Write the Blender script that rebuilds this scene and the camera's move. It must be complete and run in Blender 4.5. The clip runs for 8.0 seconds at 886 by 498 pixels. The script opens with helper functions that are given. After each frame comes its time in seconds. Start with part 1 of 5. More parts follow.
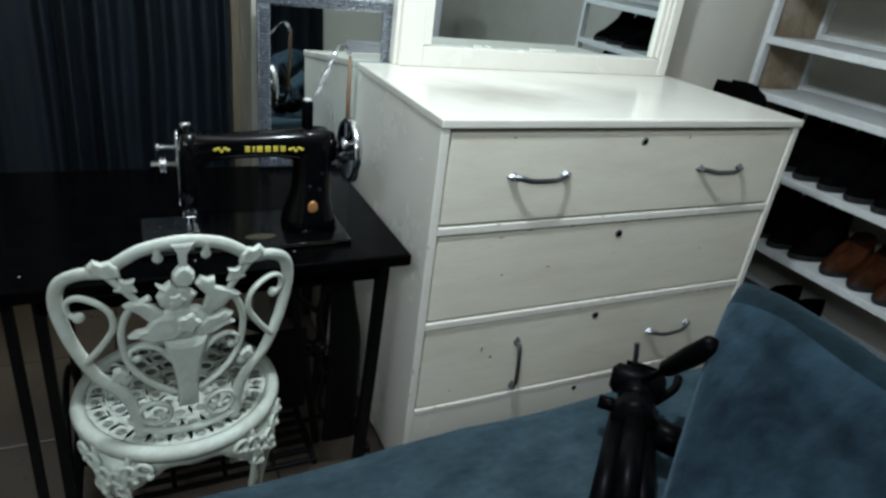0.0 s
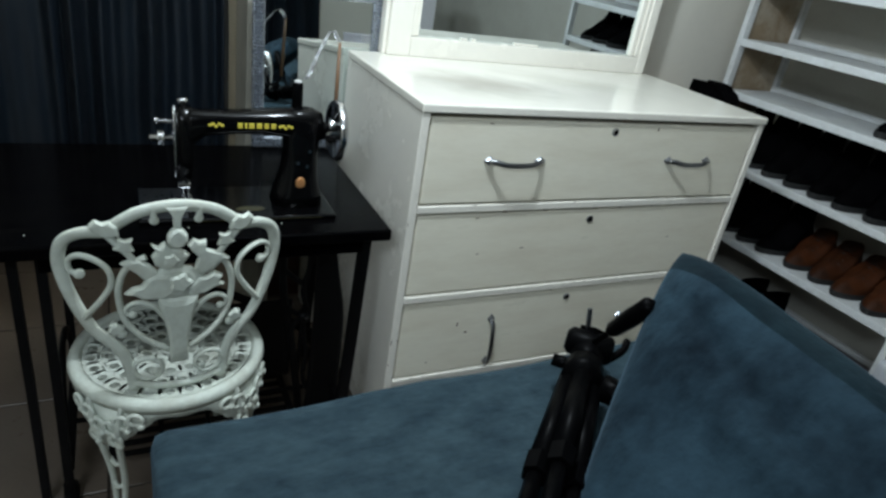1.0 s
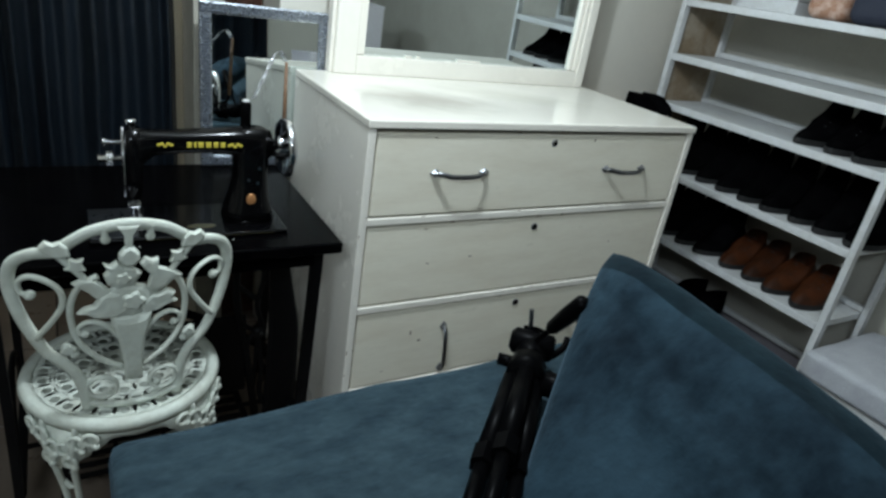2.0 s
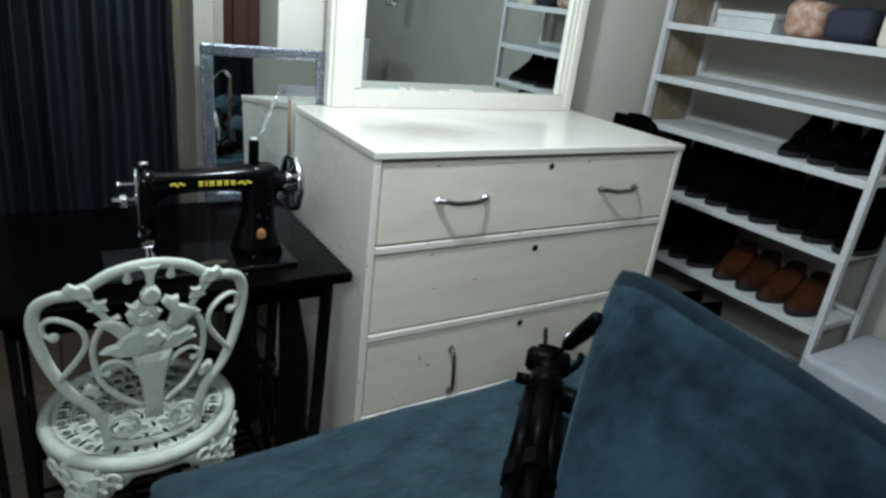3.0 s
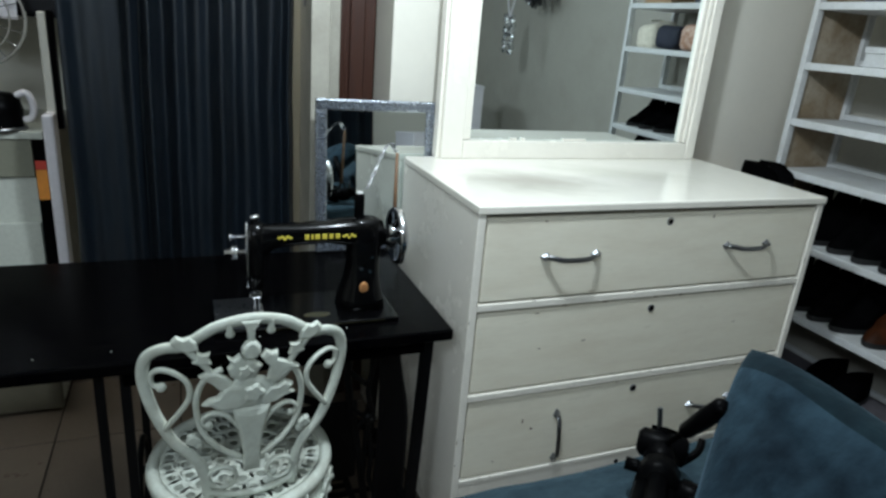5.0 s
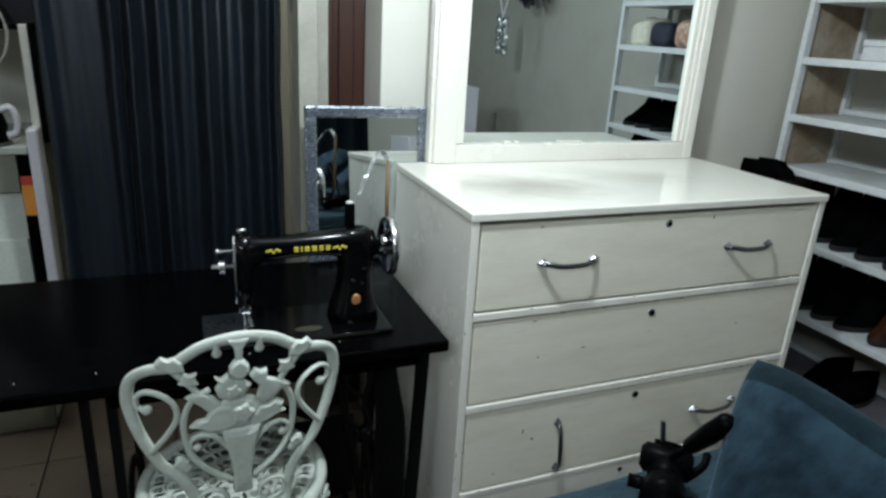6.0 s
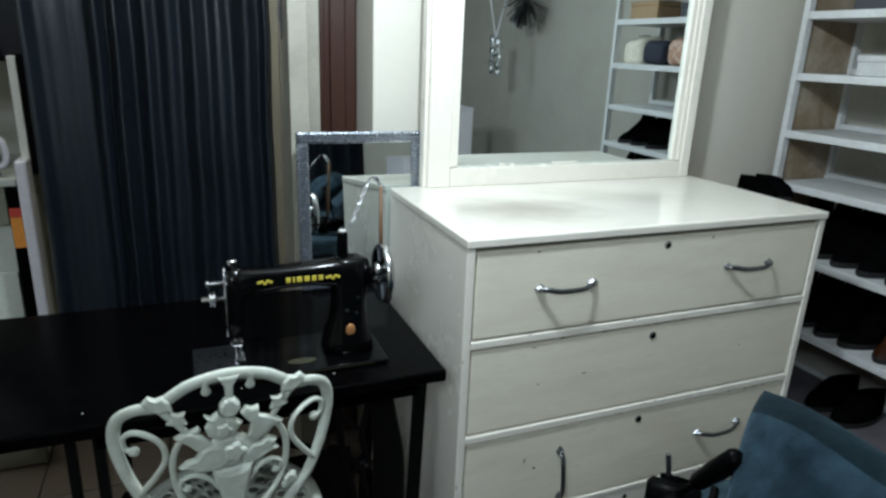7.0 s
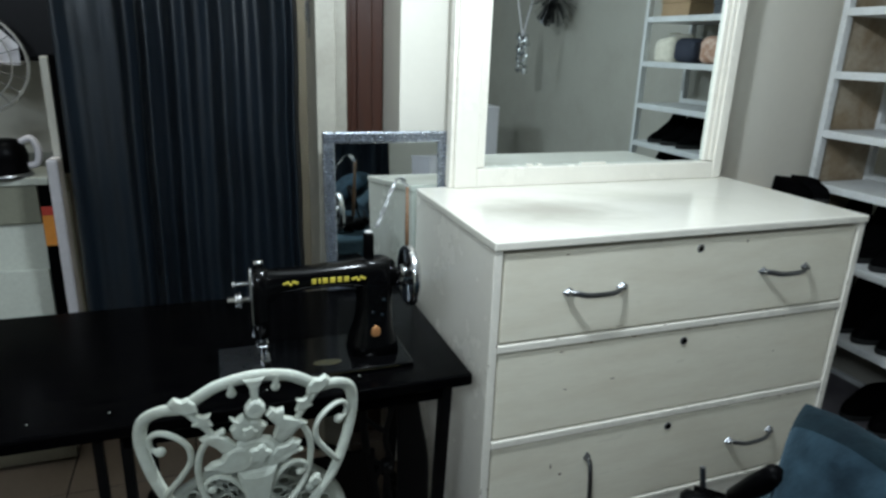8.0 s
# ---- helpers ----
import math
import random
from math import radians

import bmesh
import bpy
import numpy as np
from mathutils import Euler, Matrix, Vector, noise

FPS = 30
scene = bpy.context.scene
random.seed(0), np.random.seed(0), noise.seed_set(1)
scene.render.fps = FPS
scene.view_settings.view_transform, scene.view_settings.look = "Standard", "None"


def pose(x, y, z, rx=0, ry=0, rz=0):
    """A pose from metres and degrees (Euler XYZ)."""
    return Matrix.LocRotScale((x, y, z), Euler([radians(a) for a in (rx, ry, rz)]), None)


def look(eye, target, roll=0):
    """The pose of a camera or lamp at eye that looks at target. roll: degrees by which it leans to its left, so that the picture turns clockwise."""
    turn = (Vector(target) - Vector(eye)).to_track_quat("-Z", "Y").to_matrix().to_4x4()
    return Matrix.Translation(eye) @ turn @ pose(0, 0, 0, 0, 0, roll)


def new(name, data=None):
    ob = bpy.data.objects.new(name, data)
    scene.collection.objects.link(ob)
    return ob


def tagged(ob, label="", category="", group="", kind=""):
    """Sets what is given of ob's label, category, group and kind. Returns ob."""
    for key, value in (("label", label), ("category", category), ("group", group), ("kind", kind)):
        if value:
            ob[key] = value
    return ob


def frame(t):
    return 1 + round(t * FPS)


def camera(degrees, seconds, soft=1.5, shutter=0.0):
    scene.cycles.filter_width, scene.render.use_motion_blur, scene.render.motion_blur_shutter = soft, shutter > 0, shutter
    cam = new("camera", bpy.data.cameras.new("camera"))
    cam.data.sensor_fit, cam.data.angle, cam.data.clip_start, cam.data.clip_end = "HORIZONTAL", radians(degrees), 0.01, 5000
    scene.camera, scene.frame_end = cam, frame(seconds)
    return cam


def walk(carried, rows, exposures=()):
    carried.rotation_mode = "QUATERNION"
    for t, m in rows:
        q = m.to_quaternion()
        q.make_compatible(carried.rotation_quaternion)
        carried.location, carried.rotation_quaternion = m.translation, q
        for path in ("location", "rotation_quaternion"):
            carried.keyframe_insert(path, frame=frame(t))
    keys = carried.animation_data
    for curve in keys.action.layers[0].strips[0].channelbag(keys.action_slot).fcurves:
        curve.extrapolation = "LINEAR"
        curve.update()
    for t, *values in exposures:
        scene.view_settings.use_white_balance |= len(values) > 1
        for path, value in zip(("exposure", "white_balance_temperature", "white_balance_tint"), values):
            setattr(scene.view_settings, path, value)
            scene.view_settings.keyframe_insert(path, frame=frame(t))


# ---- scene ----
cam = camera(69.3, 8.0, soft=2.6, shutter=0.5)
PATH = [
    (0, (-0.6, -1.202, 1.389), (0.249, 0.39, 0.526), 7.7),
    (0.5, (-0.611, -1.268, 1.393), (0.248, 0.328, 0.547), 9.8),
    (1, (-0.615, -1.318, 1.394), (0.255, 0.26, 0.526), 9.7),
    (1.5, (-0.618, -1.353, 1.401), (0.311, 0.209, 0.566), 9.9),
    (2.8, (-0.673, -1.389, 1.422), (0.368, 0.143, 0.667), 7.7),
    (3, (-0.691, -1.382, 1.422), (0.343, 0.166, 0.689), 7.1),
    (3.5, (-0.7, -1.368, 1.43), (0.248, 0.246, 0.725), 6.9),
    (4, (-0.685, -1.356, 1.43), (0.184, 0.314, 0.754), 7.4),
    (4.5, (-0.659, -1.341, 1.435), (0.112, 0.385, 0.783), 6.3),
    (6, (-0.606, -1.288, 1.446), (0.122, 0.46, 0.799), 3.4),
    (6.5, (-0.593, -1.272, 1.449), (0.157, 0.475, 0.829), 3.0),
    (7, (-0.586, -1.258, 1.458), (0.15, 0.504, 0.864), 2.3),
    (7.5, (-0.579, -1.248, 1.459), (0.143, 0.52, 0.863), 1.7),
    (8, (-0.585, -1.235, 1.46), (0.082, 0.552, 0.858), 2.1),
]
walk(cam, [(t, look(eye, target, roll)) for t, eye, target, roll in PATH])

# ---- world and light ----
world = bpy.data.worlds.new("world")
scene.world = world
world.use_nodes = True
world.node_tree.nodes["Background"].inputs[0].default_value = (0.5, 0.6, 0.7, 1)
world.node_tree.nodes["Background"].inputs[1].default_value = 0.005


def lamp(name, kind, place, energy, colour, size):
    data = bpy.data.lights.new(name, kind)
    data.energy, data.color = energy, colour
    data.shadow_soft_size = size
    ob = new(name, data)
    ob.location = place
    return ob


lamp("ceiling_bulb_light", "POINT", (-0.16, -0.30, 2.12), 66, (0.865, 0.995, 1.10), 0.045)
lamp("next_room_light", "POINT", (-0.9, 1.02, 2.45), 13, (0.95, 1.0, 0.98), 0.08)
tube = bpy.data.lights.new("tube_light", "AREA")
tube.shape, tube.size, tube.size_y, tube.energy, tube.color = "RECTANGLE", 1.2, 0.06, 29, (0.84, 0.995, 1.13)
new("tube_light", tube).matrix_basis = look((-1.70, -2.30, 2.50), (-0.4, -0.6, 0.8))


# ---- materials ----
def material(name, colour, rough=0.5, metal=0.0, dark=None, scale=6.0, amount=0.35, bump=0.1, grain=80.0, stretch=(1, 1, 1), spec=0.5, vary=0.0, fleck=0.35, sheen=0.0):
    """A surface with large stains (dark), fine grain and relief."""
    m = bpy.data.materials.new(name)
    m.use_nodes = True
    nt = m.node_tree
    b = nt.nodes["Principled BSDF"]
    tc = nt.nodes.new("ShaderNodeTexCoord")
    mp = nt.nodes.new("ShaderNodeMapping")
    mp.inputs["Scale"].default_value = stretch
    nt.links.new(tc.outputs["Object"], mp.inputs[0])
    big = nt.nodes.new("ShaderNodeTexNoise")
    big.inputs["Scale"].default_value, big.inputs["Detail"].default_value = scale, 6
    big.inputs["Roughness"].default_value = 0.65
    fine = nt.nodes.new("ShaderNodeTexNoise")
    fine.inputs["Scale"].default_value, fine.inputs["Detail"].default_value = grain, 4
    nt.links.new(mp.outputs[0], big.inputs[0])
    nt.links.new(mp.outputs[0], fine.inputs[0])
    mix = nt.nodes.new("ShaderNodeMix")
    mix.data_type = "RGBA"
    d = dark or tuple(c * 0.6 for c in colour)
    mix.inputs["A"].default_value, mix.inputs["B"].default_value = (*colour, 1), (*d, 1)
    ramp = nt.nodes.new("ShaderNodeMapRange")
    ramp.inputs["From Min"].default_value, ramp.inputs["From Max"].default_value = 0.42, 0.75
    ramp.inputs["To Max"].default_value = amount
    nt.links.new(big.outputs[0], ramp.inputs[0])
    nt.links.new(ramp.outputs[0], mix.inputs["Factor"])
    mix2 = nt.nodes.new("ShaderNodeMix")
    mix2.data_type, mix2.blend_type = "RGBA", "MULTIPLY"
    mix2.inputs["Factor"].default_value = fleck
    g = nt.nodes.new("ShaderNodeMapRange")
    g.inputs["From Min"].default_value, g.inputs["From Max"].default_value = 0.3, 0.7
    g.inputs["To Min"].default_value, g.inputs["To Max"].default_value = 0.75, 1.05
    nt.links.new(fine.outputs[0], g.inputs[0])
    nt.links.new(mix.outputs["Result"], mix2.inputs["A"])
    nt.links.new(g.outputs[0], mix2.inputs["B"])
    last = mix2.outputs["Result"]
    if vary:
        info = nt.nodes.new("ShaderNodeObjectInfo")
        hsv = nt.nodes.new("ShaderNodeHueSaturation")
        r = nt.nodes.new("ShaderNodeMapRange")
        r.inputs["To Min"].default_value, r.inputs["To Max"].default_value = 1 - vary, 1 + vary
        nt.links.new(info.outputs["Random"], r.inputs[0])
        nt.links.new(r.outputs[0], hsv.inputs["Value"])
        nt.links.new(last, hsv.inputs["Color"])
        last = hsv.outputs[0]
    nt.links.new(last, b.inputs["Base Color"])
    rr = nt.nodes.new("ShaderNodeMapRange")
    rr.inputs["To Min"].default_value, rr.inputs["To Max"].default_value = max(rough - 0.12, 0.03), min(rough + 0.12, 1)
    nt.links.new(big.outputs[0], rr.inputs[0])
    nt.links.new(rr.outputs[0], b.inputs["Roughness"])
    b.inputs["Metallic"].default_value = metal
    b.inputs["Specular IOR Level"].default_value = spec
    if sheen:
        b.inputs["Sheen Weight"].default_value, b.inputs["Sheen Roughness"].default_value = sheen, 0.45
        b.inputs["Sheen Tint"].default_value = (0.45, 0.7, 0.9, 1)
    if bump:
        bp = nt.nodes.new("ShaderNodeBump")
        bp.inputs["Strength"].default_value, bp.inputs["Distance"].default_value = bump, 0.003
        nt.links.new(fine.outputs[0], bp.inputs["Height"])
        nt.links.new(bp.outputs[0], b.inputs["Normal"])
    return m


def plain(name, colour, rough, metal=0.0, emit=0.0):
    m = bpy.data.materials.new(name)
    m.use_nodes = True
    b = m.node_tree.nodes["Principled BSDF"]
    b.inputs["Base Color"].default_value = (*colour, 1)
    b.inputs["Roughness"].default_value, b.inputs["Metallic"].default_value = rough, metal
    if emit:
        b.inputs["Emission Color"].default_value, b.inputs["Emission Strength"].default_value = (*colour, 1), emit
    return m


CREAM = material("cream_paint", (0.79, 0.755, 0.67), 0.26, dark=(0.64, 0.60, 0.50), scale=5, amount=0.22, bump=0.05, grain=45, fleck=0.1)
CREAM_TOP = material("cream_gloss_paint", (0.77, 0.735, 0.65), 0.14, dark=(0.60, 0.58, 0.50), scale=3.2, amount=0.4, bump=0.03, grain=30, fleck=0.08)
DRAWER = material("cream_drawer_paint", (0.79, 0.75, 0.62), 0.31, dark=(0.63, 0.56, 0.43), scale=4, amount=0.5, bump=0.06, grain=28, stretch=(1, 1, 5), fleck=0.12)
WALL = material("wall_paint", (0.66, 0.635, 0.555), 0.55, dark=(0.58, 0.56, 0.49), scale=2.5, amount=0.35, bump=0.06, grain=40, fleck=0.1)
SHELF = material("white_shelf_paint", (0.55, 0.56, 0.555), 0.4, dark=(0.40, 0.385, 0.335), scale=9, amount=0.5, bump=0.1)
BOARD = material("bare_board", (0.23, 0.17, 0.105), 0.7, dark=(0.50, 0.455, 0.37), scale=4.5, amount=0.95, bump=0.15)
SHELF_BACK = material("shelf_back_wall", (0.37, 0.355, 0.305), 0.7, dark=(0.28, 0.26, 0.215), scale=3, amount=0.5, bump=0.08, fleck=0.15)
BLACKWOOD = material("black_lacquered_wood", (0.0007, 0.0007, 0.001), 0.22, dark=(0.004, 0.0036, 0.003), scale=8, amount=0.6, bump=0.05, grain=40, stretch=(1, 8, 1), spec=0.025)
IRON = material("black_cast_iron", (0.0025, 0.0025, 0.003), 0.5, dark=(0.005, 0.004, 0.003), scale=14, amount=0.5, bump=0.2, spec=0.15)
ENAMEL = material("black_enamel", (0.0015, 0.0015, 0.0018), 0.11, dark=(0.003, 0.003, 0.0025), scale=12, amount=0.5, bump=0.02, spec=0.17)
CHROME = material("chrome", (0.75, 0.76, 0.78), 0.14, 1.0, dark=(0.35, 0.33, 0.3), scale=40, amount=0.5, bump=0.03)
DULL_CHROME = material("dull_chrome", (0.24, 0.25, 0.27), 0.30, 1.0, dark=(0.2, 0.19, 0.17), scale=60, amount=0.7, bump=0.1)
GOLD = material("gold_decal", (0.55, 0.45, 0.06), 0.4, dark=(0.4, 0.33, 0.05), scale=90, amount=0.6, bump=0)
BRASS = material("brass_badge", (0.55, 0.26, 0.10), 0.4, 0.5, dark=(0.3, 0.12, 0.05), scale=60, amount=0.5, bump=0.05)
CAST = material("white_cast_metal", (0.60, 0.64, 0.56), 0.55, dark=(0.40, 0.39, 0.31), scale=16, amount=0.6, bump=0.5, grain=70)
CURTAIN = material("blue_grey_curtain", (0.0095, 0.0160, 0.0245), 0.35, dark=(0.0035, 0.0068, 0.011), scale=6, amount=0.9, bump=0.12, grain=260, spec=1.0, stretch=(1, 1, 0.45))
BLUE = material("blue_grey_suede", (0.025, 0.044, 0.054), 0.9, dark=(0.010, 0.020, 0.028), scale=14, amount=1.0, bump=1.0, grain=42, spec=0.1, sheen=0.10, stretch=(1, 1.8, 1.8), fleck=0.9)
# the daybed's blue made darker, for the shade on the pillow's face
PILLOW = material("shaded_blue_suede", (0.0165, 0.034, 0.047), 0.9, dark=(0.0022, 0.0055, 0.009), scale=3.6, amount=1.3, bump=0.9, grain=46, spec=0.08, sheen=0.12, stretch=(1, 1.3, 1), fleck=0.9)
# the strip turned away at the pillow's top, its shade mixed into the colour
GUSSET = material("shaded_strip_suede", (0.006, 0.0145, 0.0185), 0.9, dark=(0.0015, 0.0045, 0.007), scale=6, amount=1.2, bump=0.9, grain=46, spec=0.08, sheen=0.06, fleck=0.9)
BROWNDOOR = material("brown_varnished_wood", (0.046, 0.016, 0.009), 0.38, dark=(0.018, 0.007, 0.005), scale=6, amount=0.7, bump=0.1, stretch=(6, 6, 0.6))
TILE = material("beige_floor_tile", (0.15, 0.117, 0.09), 0.3, dark=(0.10, 0.077, 0.058), scale=4, amount=0.5, bump=0.05, vary=0.06)
GROUT = material("dark_grout", (0.03, 0.023, 0.017), 0.9)
CEIL = material("ceiling_paint", (0.75, 0.75, 0.72), 0.8)
# cream frame paint greyed down: the jamb's shade is in this colour
FRAME = material("shaded_door_frame_paint", (0.36, 0.345, 0.29), 0.45, dark=(0.23, 0.21, 0.17), scale=6, amount=0.6, bump=0.1)
MIRROR = plain("mirror_glass", (0.80, 0.86, 0.86), 0.01, 1.0)
SILVER = material("silver_beaded_frame", (0.36, 0.39, 0.43), 0.28, 0.85, dark=(0.2, 0.22, 0.26), scale=60, amount=0.7, bump=0.4, grain=300)
BLACK = material("black_plastic", (0.0012, 0.0012, 0.0014), 0.35, dark=(0.0025, 0.0025, 0.0025), scale=20, amount=0.5, bump=0.05, spec=0.025)
SHOE = material("black_suede", (0.0011, 0.0011, 0.0013), 0.85, dark=(0.003, 0.003, 0.003), scale=15, amount=0.6, bump=0.15, vary=0.3, spec=0.012)
TAN = material("tan_leather", (0.038, 0.0105, 0.0028), 0.6, dark=(0.008, 0.004, 0.002), scale=18, amount=0.9, bump=0.4, grain=40, vary=0.35, spec=0.15)
DARKWOOD = material("dark_stained_wood", (0.05, 0.025, 0.015), 0.5)
WHITE = material("white_enamel", (0.75, 0.72, 0.75), 0.35, dark=(0.6, 0.57, 0.58), scale=5, amount=0.4, bump=0.02)
CABGREY = material("grey_cabinet_paint", (0.50, 0.52, 0.46), 0.5, dark=(0.42, 0.43, 0.37), scale=3, amount=0.5, bump=0.04)
# darker copy of the shelf paint: shade of the lowest compartment in the colour
SHADED_BOARD = material("shaded_shelf_board", (0.115, 0.105, 0.115), 0.7, dark=(0.06, 0.055, 0.06), scale=7, amount=0.7, bump=0.1)
# dim beige for the cabinet's lower front, which lies in shade
BEIGE = material("shaded_drawer_paint", (0.13, 0.118, 0.085), 0.5, dark=(0.09, 0.08, 0.058), scale=3, amount=0.5, bump=0.04)
OLIVE = material("olive_cabinet_paint", (0.20, 0.20, 0.15), 0.5, dark=(0.15, 0.15, 0.11), scale=3, amount=0.5, bump=0.04)
CLOTH = material("white_towelling", (0.40, 0.41, 0.43), 0.95, dark=(0.28, 0.28, 0.31), scale=12, amount=0.6, bump=0.6, grain=160)


def add_patch(m, centre, size, colour):
    """A darker patch with a ragged outline at a place on the surface."""
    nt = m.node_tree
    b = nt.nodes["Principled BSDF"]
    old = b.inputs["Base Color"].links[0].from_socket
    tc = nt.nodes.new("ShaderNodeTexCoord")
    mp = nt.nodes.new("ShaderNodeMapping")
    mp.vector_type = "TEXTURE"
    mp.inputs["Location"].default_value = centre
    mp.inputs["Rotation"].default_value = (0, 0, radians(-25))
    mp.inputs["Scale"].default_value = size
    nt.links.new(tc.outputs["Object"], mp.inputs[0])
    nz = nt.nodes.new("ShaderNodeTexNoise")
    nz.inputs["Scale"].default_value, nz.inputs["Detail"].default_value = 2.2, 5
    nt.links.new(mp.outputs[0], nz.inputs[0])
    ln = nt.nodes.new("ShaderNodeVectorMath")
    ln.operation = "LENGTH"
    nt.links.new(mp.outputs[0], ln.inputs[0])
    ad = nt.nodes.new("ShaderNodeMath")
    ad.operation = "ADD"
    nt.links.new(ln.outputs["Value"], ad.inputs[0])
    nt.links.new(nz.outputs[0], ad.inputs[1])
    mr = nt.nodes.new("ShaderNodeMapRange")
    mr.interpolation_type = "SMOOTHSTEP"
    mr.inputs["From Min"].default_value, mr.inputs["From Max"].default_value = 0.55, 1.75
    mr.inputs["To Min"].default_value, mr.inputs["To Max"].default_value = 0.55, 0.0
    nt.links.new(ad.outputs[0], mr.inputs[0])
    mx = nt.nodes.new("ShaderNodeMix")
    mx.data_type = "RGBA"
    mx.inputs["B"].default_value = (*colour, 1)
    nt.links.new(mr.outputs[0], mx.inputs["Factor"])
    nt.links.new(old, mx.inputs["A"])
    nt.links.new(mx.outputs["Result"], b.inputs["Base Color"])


add_patch(CREAM_TOP, (0.27, 0.235, 1.05), (0.25, 0.15, 0.3), (0.34, 0.31, 0.25))
add_patch(CREAM_TOP, (0.62, 0.34, 1.05), (0.30, 0.10, 0.3), (0.55, 0.52, 0.43))


# ---- building helpers ----
def mesh_of(name, bm, mat, smooth=False):
    me = bpy.data.meshes.new(name)
    bmesh.ops.recalc_face_normals(bm, faces=bm.faces)
    for f in bm.faces:
        f.smooth = smooth
    bm.to_mesh(me)
    bm.free()
    me.materials.append(mat)
    return me


def thing(name, label, category, place=(0, 0, 0), group="", kind="", turn=0.0):
    ob = new(name)
    ob.empty_display_size = 0.05
    ob.matrix_basis = pose(*place, 0, 0, turn)
    return tagged(ob, label, category, group, kind)


def part(name, bm, mat, parent=None, label="", smooth=False):
    ob = new(name, mesh_of(name, bm, mat, smooth))
    if parent:
        ob.parent = parent
    return tagged(ob, label)


def box(x0, y0, z0, x1, y1, z1, bevel=0.0, seg=2, bm=None):
    out = bm or bmesh.new()
    b = bmesh.new()
    bmesh.ops.create_cube(b, size=1)
    bmesh.ops.scale(b, vec=(abs(x1 - x0), abs(y1 - y0), abs(z1 - z0)), verts=b.verts)
    bmesh.ops.translate(b, vec=((x0 + x1) / 2, (y0 + y1) / 2, (z0 + z1) / 2), verts=b.verts)
    if bevel:
        bmesh.ops.bevel(b, geom=b.edges[:], offset=bevel, segments=seg, affect="EDGES", profile=0.5)
    return join(out, b)


def join(out, b, m=None):
    if m is not None:
        bmesh.ops.transform(b, matrix=m, verts=b.verts)
    me = bpy.data.meshes.new("tmp")
    b.to_mesh(me)
    b.free()
    out.from_mesh(me)
    bpy.data.meshes.remove(me)
    return out


def lathe(profile, n=24, m=None, bm=None, arc=2 * math.pi):
    """A turned form round z from (radius, height) pairs."""
    out = bm or bmesh.new()
    b = bmesh.new()
    rings = []
    for r, z in profile:
        rings.append([b.verts.new((r * math.cos(arc * i / n), r * math.sin(arc * i / n), z)) for i in range(n)])
    for a, c in zip(rings, rings[1:]):
        for i in range(n):
            b.faces.new((a[i], a[(i + 1) % n], c[(i + 1) % n], c[i]))
    for ring in (rings[0], rings[-1]):
        if (ring[0].co.xy).length > 1e-5:
            b.faces.new(ring)
    bmesh.ops.remove_doubles(b, verts=b.verts, dist=1e-6)
    return join(out, b, m)


def sweep(points, width, depth=None, n=8, bm=None, closed=False, taper=None, up=(0, 1, 0), square=False):
    """A bar along points; width across, depth along up. taper: factor at each point."""
    out = bm or bmesh.new()
    depth = depth or width
    pts = [Vector(p) for p in points]
    up = Vector(up)
    rings = []
    for i, p in enumerate(pts):
        a = pts[i - 1] if (i or closed) else p
        c = pts[(i + 1) % len(pts)] if (i < len(pts) - 1 or closed) else p
        t = (c - a).normalized()
        side = t.cross(up)
        if side.length < 1e-4:
            side = t.cross(Vector((1, 0.01, 0)))
        side.normalize()
        u = side.cross(t).normalized()
        k = taper[i] if taper else 1.0
        ring = []
        for j in range(n):
            ang = 2 * math.pi * (j + (0.5 if square else 0)) / n
            s = 1.18 if square else 1.0
            ring.append(out.verts.new(p + side * (math.cos(ang) * width / 2 * k * s) + u * (math.sin(ang) * depth / 2 * k * s)))
        rings.append(ring)
    pairs = list(zip(rings, rings[1:])) + ([(rings[-1], rings[0])] if closed else [])
    for a, c in pairs:
        for j in range(n):
            out.faces.new((a[j], a[(j + 1) % n], c[(j + 1) % n], c[j]))
    if not closed:
        out.faces.new(rings[0])
        out.faces.new(rings[-1][::-1])
    return out


def spline(points, per=8, closed=False):
    """Catmull-Rom through points."""
    p = [Vector(q) for q in points]
    n = len(p)
    out = []
    for i in range(n if closed else n - 1):
        a = p[(i - 1) % n] if (closed or i) else p[0]
        b, c = p[i], p[(i + 1) % n]
        d = p[(i + 2) % n] if (closed or i + 2 < n) else p[-1]
        for j in range(per):
            t = j / per
            out.append(0.5 * (2 * b + (c - a) * t + (2 * a - 5 * b + 4 * c - d) * t * t + (3 * b - a - 3 * c + d) * t ** 3))
    if not closed:
        out.append(p[-1])
    return out


def structure(name, bm, mat, label=""):
    return tagged(new(name, mesh_of(name, bm, mat)), label, kind="structure")


# ---- the room ----
# floor with tiles of 0.4 m, one sheet of grout under them
structure("floor", box(-3.2, -3.4, -0.12, 2.0, 3.6, -0.006), GROUT, "beige ceramic floor tiles with dark joints")
structure("ceiling", box(-3.3, -3.55, 2.6, 2.1, 3.7, 2.7), CEIL, "plain white painted ceiling")
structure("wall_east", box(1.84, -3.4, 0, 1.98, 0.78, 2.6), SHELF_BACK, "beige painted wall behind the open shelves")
structure("wall_south", box(-3.2, -3.55, 0, 2.0, -3.4, 2.6), WALL, "cream painted wall")
structure("wall_west", box(-3.35, -3.55, 0, -3.2, 3.6, 2.6), WALL, "cream painted wall")
